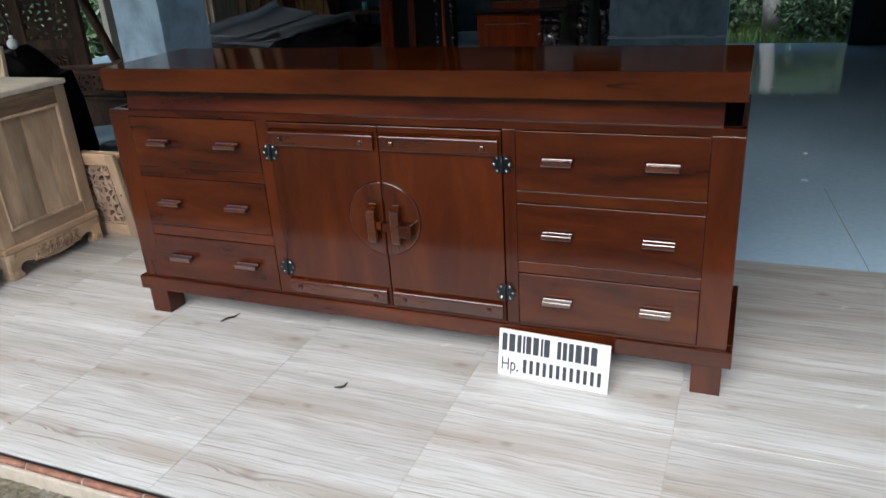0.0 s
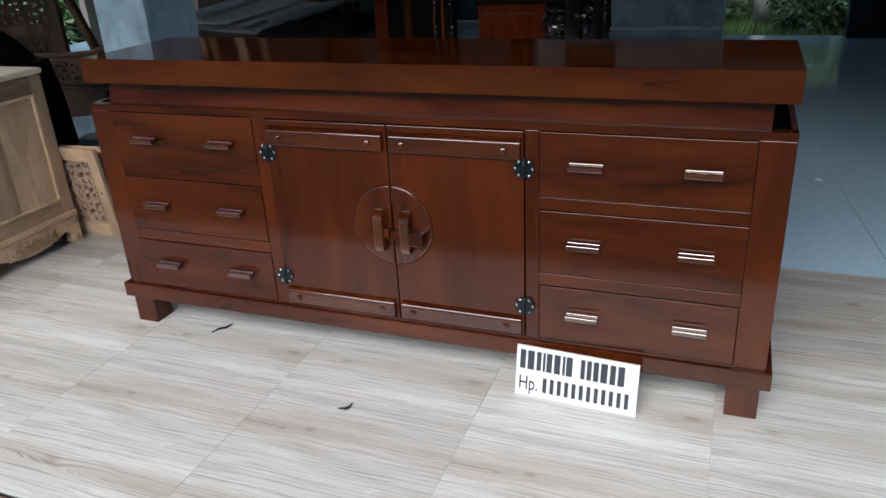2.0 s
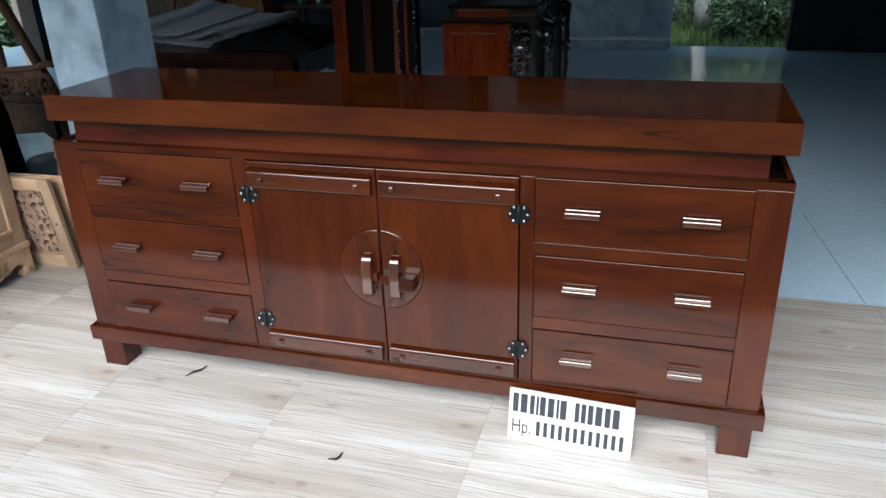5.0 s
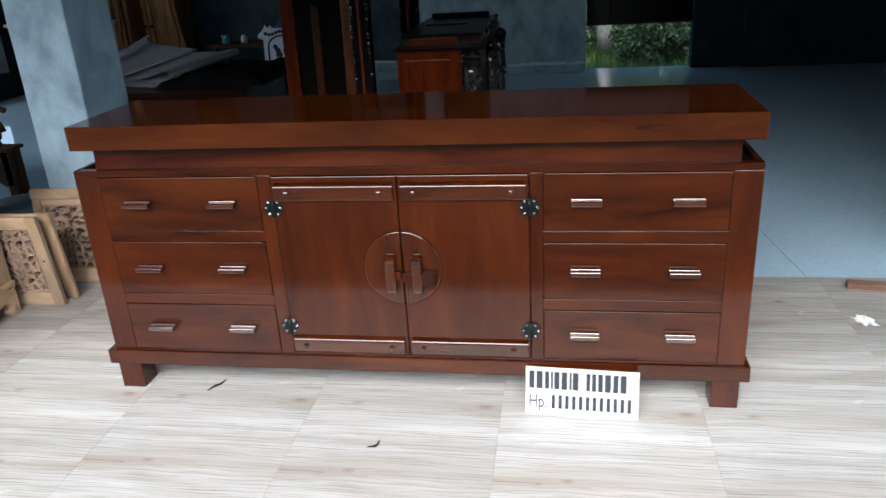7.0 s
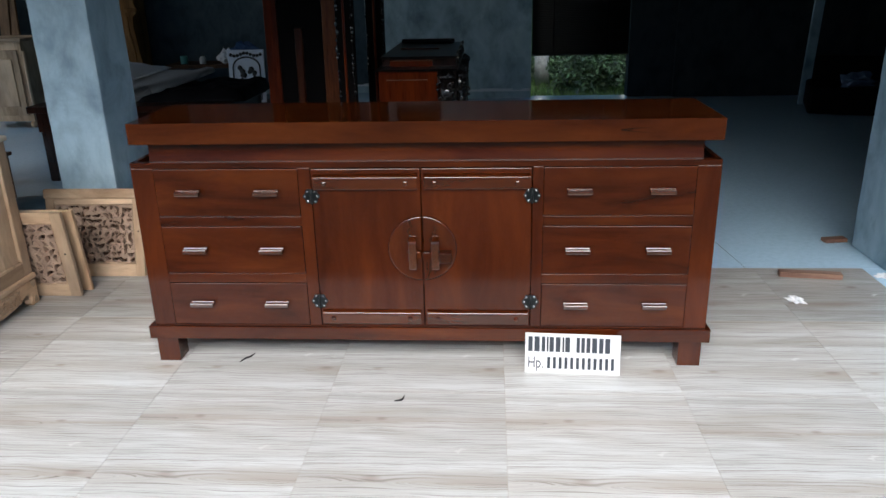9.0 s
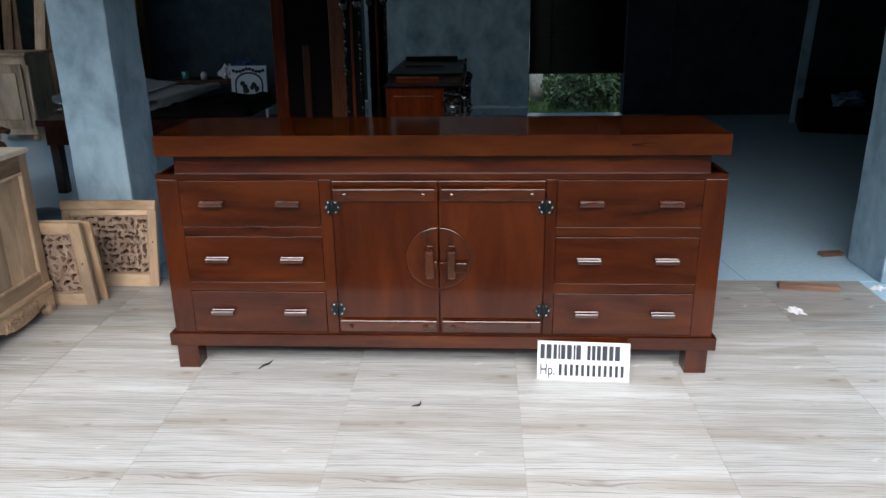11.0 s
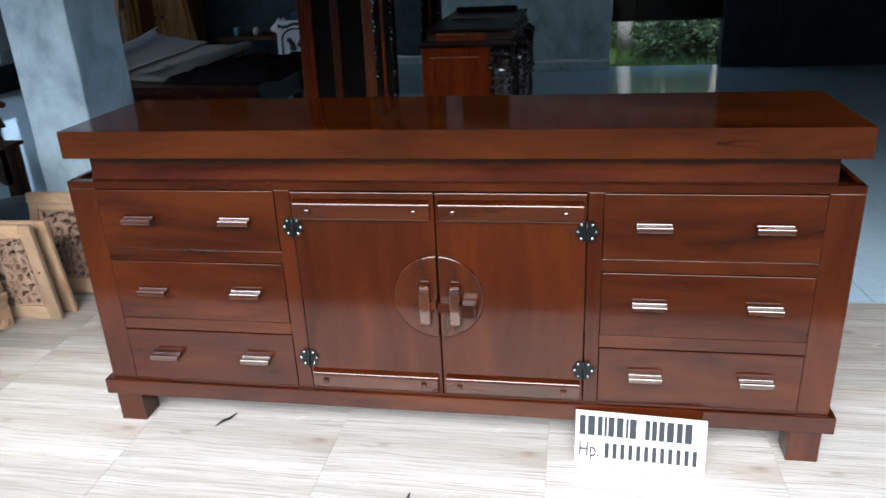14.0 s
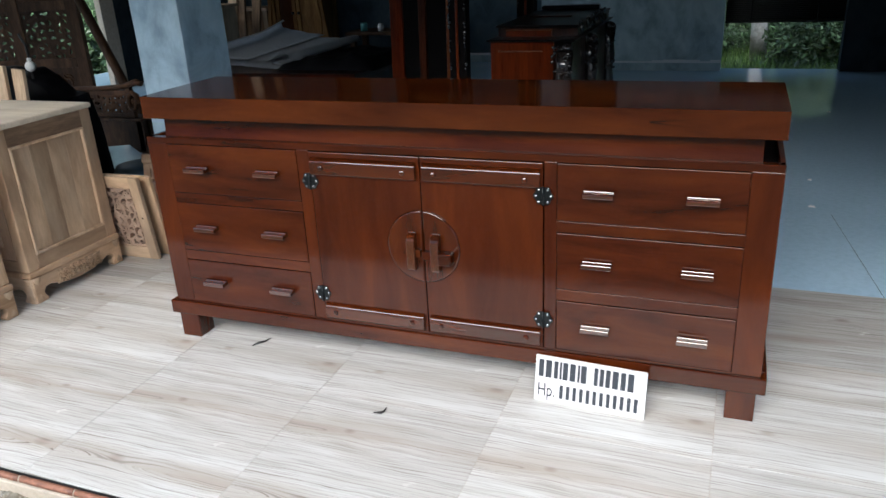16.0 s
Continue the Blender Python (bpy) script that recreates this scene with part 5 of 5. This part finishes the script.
solid("leaning_pole", tube([(-3.34, 2.62, 0.0), (-3.60, 2.64, 0.55), (-3.99, 2.66, 1.4), (-4.31, 2.68, 2.1)], 0.035, 8), brown_old, "dark pole leaning across the side opening", "pole")


# ---- dark corner of the hall ----
solid("covered_daybed", join(box(-0.75, 0.75, -0.35, 0.35, 0.0, 0.26, 0.03, 3), box(-0.75, 0.75, 0.30, 0.40, 0.0, 0.50, 0.03, 3)), black_cloth, "low daybed under a black sheet in the unlit corner", "daybed", m=pose(4.15, 5.25, 0, 0, 0, -18))
crumple(pose(3.78, 5.18, 0.262, 0, 0, 15), (0.26, 0.14, 0.10), 33, "crumpled pale blue plastic on the covered daybed", plastic_blue, "plastic_sheet", "plastic sheet")
solid("upright_board", box(-0.05, 0.05, 0, 0.025, 0, 2.3, 0.004), plaster, "pale narrow board standing upright in the corner", "board", m=pose(3.52, 5.75, 0, 0, 2, 0))


# ---- bamboo blind in the garden opening ----
def blind():
    t = thing("bamboo_blind", pose(0, 0, 0), "dark bamboo roller blind lowered over the garden opening", "blind")
    slats = []
    n = 84
    for k in range(n):
        z = 0.487 + (OPENH - 0.487) * k / n
        slats.append(tube([(OPEN0 + 0.01, WALL + 0.05, z), (OPEN1 - 0.01, WALL + 0.05 + 0.003 * math.sin(k), z)], 0.0098, 6))
    # plain sheet added behind the slats so that no light passes between them
    part("backing", box(OPEN0 + 0.01, OPEN1 - 0.01, WALL + 0.062, WALL + 0.066, 0.482, OPENH), bamboo, t, "plain dark sheet added behind the slats to stop light")
    ob = part("slats", join(*slats), bamboo, t, "thin dark bamboo slats")
    tagged(ob, kind="stuff")
    part("bottom_bar", box(OPEN0 + 0.005, OPEN1 - 0.005, WALL + 0.035, WALL + 0.065, 0.467, 0.489, 0.003), bamboo, t)
    for x in (OPEN0 + 0.25, OPEN1 - 0.25):
        part("cord", tube([(x, WALL + 0.036, 0.472), (x, WALL + 0.036, OPENH)], 0.004, 6), black_cloth, t)


blind()
for a, b_, wall in ((-4.14, -3.62, FAR), (-0.87, -0.34, WALL)):
    w = thing("high_window", pose(0, 0, 0), "small high window with fixed wooden louvres", "window", kind="structure")
    part("window_frame", join(box(a, a + 0.03, wall + 0.06, wall + 0.12, 1.85, 2.45), box(b_ - 0.03, b_, wall + 0.06, wall + 0.12, 1.85, 2.45), box(a + 0.03, b_ - 0.03, wall + 0.06, wall + 0.12, 1.85, 1.88), box(a + 0.03, b_ - 0.03, wall + 0.06, wall + 0.12, 2.42, 2.45)), brown_old, w)
    for k in range(8):
        part("louvre", prism([(wall + 0.07, 1.955 + 0.066 * k), (wall + 0.075, 1.960 + 0.066 * k), (wall + 0.115, 1.893 + 0.066 * k), (wall + 0.11, 1.888 + 0.066 * k)], "x", a + 0.03, b_ - 0.03), brown_old, w)


# ---- garden seen through the openings ----
def leaves(n, place, size, seed):
    """Many small bent leaves as one mesh."""
    rng = random.Random(seed)
    verts, faces = [], []
    for i in range(n):
        c = Vector(place(rng))
        d = Vector((rng.gauss(0, 1), rng.gauss(0, 1), rng.gauss(-0.2, 0.7))).normalized()
        s = d.cross(Vector((rng.gauss(0, 1), rng.gauss(0, 1), rng.gauss(0, 1)))).normalized()
        l = size * rng.uniform(0.6, 1.4)
        k = len(verts)
        up = d.cross(s) * l * 0.12
        verts += [c, c + d * l * 0.5 + s * l * 0.24 + up, c + d * l, c + d * l * 0.5 - s * l * 0.24 + up]
        faces += [(k, k + 1, k + 2, k + 3)]
    me = bpy.data.meshes.new("leaves")
    me.from_pydata([tuple(v) for v in verts], [], faces)
    return me


def blob(c, r, rough=0.5):
    def place(rng):
        d = Vector((rng.gauss(0, 1), rng.gauss(0, 1), rng.gauss(0, 1))).normalized()
        k = rng.uniform(0.35, 1.0) ** 0.5 * (1 + rough * noise.noise(d * 2.2 + Vector(c)))
        return (c[0] + d.x * r[0] * k, c[1] + d.y * r[1] * k, c[2] + d.z * r[2] * k)
    return place


def tree(x, y, r, h, lean, bark, crown, seed, label, n=2600, size=0.16):
    t = thing("tree", pose(x, y, -0.6), label, "tree", "garden trees")
    rng = random.Random(seed)
    pts = [(lean * h * (k / 6) ** 1.5 + 0.04 * math.sin(2 * k + seed), 0.03 * math.cos(3 * k), h * k / 6) for k in range(7)]
    b = tube(pts, [r * (1.25 - 0.6 * k / 6) for k in range(7)], 12)
    limbs = []
    for i in range(5):
        a = rng.uniform(0, 6.28)
        z = h * rng.uniform(0.6, 0.95)
        limbs.append(tube([(lean * z, 0, z), (lean * z + 0.5 * math.cos(a), 0.5 * math.sin(a), z + 0.4), (lean * z + 1.0 * math.cos(a), 1.0 * math.sin(a), z + 0.6)], [r * 0.4, r * 0.25, r * 0.08], 7))
    part("trunk", join(b, *limbs), bark, t)
    me = leaves(n, blob((lean * h, 0, h + 0.3), crown), size, seed)
    me.materials.append(leaf_green)
    ob = new("crown", me)
    ob.parent = t


def shrub(x, y, r, seed, label, n=1800, size=0.13):
    t = thing("shrub", pose(x, y, -0.6), label, "shrub", "garden shrubs")
    rng = random.Random(seed)
    part("stems", join(*[tube([(0.05 * math.cos(a), 0.05 * math.sin(a), 0), (r[0] * 0.5 * math.cos(a), r[1] * 0.5 * math.sin(a), r[2])], [0.016, 0.006], 6) for a in [rng.uniform(0, 6.28) for _ in range(6)]]), bark_dark, t)
    me = leaves(n, blob((0, 0, r[2]), r, 0.9), size, seed)
    me.materials.append(leaf_green)
    ob = new("foliage", me)
    ob.parent = t


tree(1.12, 11.3, 0.11, 3.4, 0.02, bark_pale, (1.6, 1.4, 1.0), 1, "garden tree with a pale lichened trunk")
tree(2.75, 12.2, 0.08, 3.2, -0.02, bark_pale, (1.5, 1.4, 1.0), 2, "slender garden tree with a pale trunk")
tree(-0.6, 14.5, 0.12, 3.4, 0.0, bark_dark, (2.0, 1.6, 1.2), 3, "tall garden tree with a dark trunk")
for i, (x, y, r) in enumerate(((1.9, 10.6, (0.55, 0.4, 0.36)), (2.6, 11.0, (0.6, 0.5, 0.42)), (0.35, 11.6, (0.5, 0.5, 0.4)), (1.6, 12.4, (0.8, 0.6, 0.5)), (3.4, 12.2, (0.9, 0.7, 0.5)), (2.4, 13.6, (1.4, 0.7, 0.7)), (0.4, 13.6, (1.3, 0.7, 0.7)), (4.4, 13.6, (1.3, 0.8, 0.7)))):
    shrub(x, y, r, 60 + i, "leafy dark green garden shrub", 2400, 0.11)
for i in range(7):
    shrub(-4.6 + 2.1 * i, 16.4 + 0.5 * (i % 2), (1.7, 0.9, 1.5 + 0.15 * (i % 3)), 100 + i, "tall dense green hedge bush behind the garden", 7000, 0.24)
    shrub(-3.6 + 2.1 * i, 18.3, (1.7, 0.8, 2.3 + 0.2 * (i % 2)), 120 + i, "tall dense green hedge bush behind the garden", 8000, 0.26)
for i, (x, y, r) in enumerate(((-9.6, 7.6, (0.9, 1.0, 0.6)), (-10.2, 9.4, (1.0, 1.2, 0.8)), (-9.0, 6.2, (0.7, 0.8, 0.5)), (-11.5, 9.5, (1.4, 1.6, 1.2)), (-10.8, 6.6, (1.2, 1.2, 0.9)))):
    shrub(x, y, r, 80 + i, "bright green garden shrub at the side", 2600, 0.16)
tree(-12.5, 9.6, 0.12, 3.0, 0.0, bark_dark, (2.2, 2.2, 1.4), 6, "broad garden tree at the side", 4000, 0.2)


def grass(x0, x1, y0, y1, n, seed):
    rng = random.Random(seed)
    verts, faces = [], []
    for i in range(n):
        x, y, a, h = rng.uniform(x0, x1), rng.uniform(y0, y1), rng.uniform(0, 6.28), rng.uniform(0.08, 0.26)
        k = len(verts)
        verts += [(x - 0.008 * math.cos(a), y - 0.008 * math.sin(a), -0.6), (x + 0.008 * math.cos(a), y + 0.008 * math.sin(a), -0.6), (x + 0.5 * h * math.sin(a), y - 0.5 * h * math.cos(a), -0.6 + h)]
        faces.append((k, k + 1, k + 2))
    me = bpy.data.meshes.new("grass")
    me.from_pydata(verts, [], faces)
    me.materials.append(grass_green)
    return tagged(new("grass", me), "bright green grass in the garden", "grass", kind="stuff")


grass(-0.5, 4.0, 9.2, 12.5, 6000, 1)
grass(-11.0, -7.6, 4.5, 9.5, 6000, 2)


# ---- porch floor: bed, tiles, edging ----
bed = solid("porch_floor", box(-3.905, 2.0, FRONT + 0.004, REAR, -0.25, -0.0012), mortar, "porch floor of bleached wood-look tiles with thin joints", "floor", kind="structure")
J = 0.0005
cols = [(-3.905 + 0.6 * k, -3.905 + 0.6 * (k + 1)) for k in range(9)] + [(1.495, 2.0)]
tile_mesh = {}
for c0, c1 in cols:
    for r0 in (-0.815, -0.215, 0.385):
        w, d = c1 - c0, (0.6 if r0 < 0.3 else REAR - 0.385)
        k = round((c0 + 3.905) / 0.6)
        # print 4, for the rear row, has the porch shade in its colour
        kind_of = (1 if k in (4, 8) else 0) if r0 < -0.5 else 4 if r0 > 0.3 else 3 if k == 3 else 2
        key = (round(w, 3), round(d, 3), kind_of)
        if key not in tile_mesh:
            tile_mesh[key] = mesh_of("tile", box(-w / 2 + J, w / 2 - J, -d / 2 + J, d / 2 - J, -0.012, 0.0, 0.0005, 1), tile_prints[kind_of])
        ob = new("tile", tile_mesh[key])
        ob.parent = bed
        ob.location = ((c0 + c1) / 2, r0 + d / 2, 0)
edge = solid("porch_edging", box(-3.905, 2.0, FRONT - 0.026, FRONT + 0.003, -0.25, -0.024, 0.004), mortar, "rough cream mortar strip along the porch edge", "trim", kind="structure")


def half_round(r, half, seed):
    """A short worn length of round edging."""
    rng = random.Random(seed)
    n = 7
    return tube([(-half + 2 * half * i / (n - 1), rng.uniform(-0.0006, 0.0006), rng.uniform(-0.0006, 0.0006)) for i in range(n)], [r * rng.uniform(0.95, 1.05) for i in range(n)], 10)


round_meshes = [mesh_of("edging_piece", half_round(0.0098, 0.0975, s), terracotta) for s in range(3)]
seam_mesh = mesh_of("grout_seam", half_round(0.0100, 0.0010, 9), mortar)
for k in range(29):
    ob = new("edging_piece", round_meshes[k % 3])
    ob.parent = edge
    ob.location = (-3.805 + 0.2 * k, FRONT - 0.0125, -0.0135)
    ob = new("grout_seam", seam_mesh)
    ob.parent = edge
    ob.location = (-3.705 + 0.2 * k, FRONT - 0.0125, -0.0135)
solid("shadow_gap", box(-3.905, 2.0, FRONT - 0.003, FRONT + 0.0035, -0.03, -0.003), debris_black, "dark joint between tiles and edging", "trim", kind="structure")
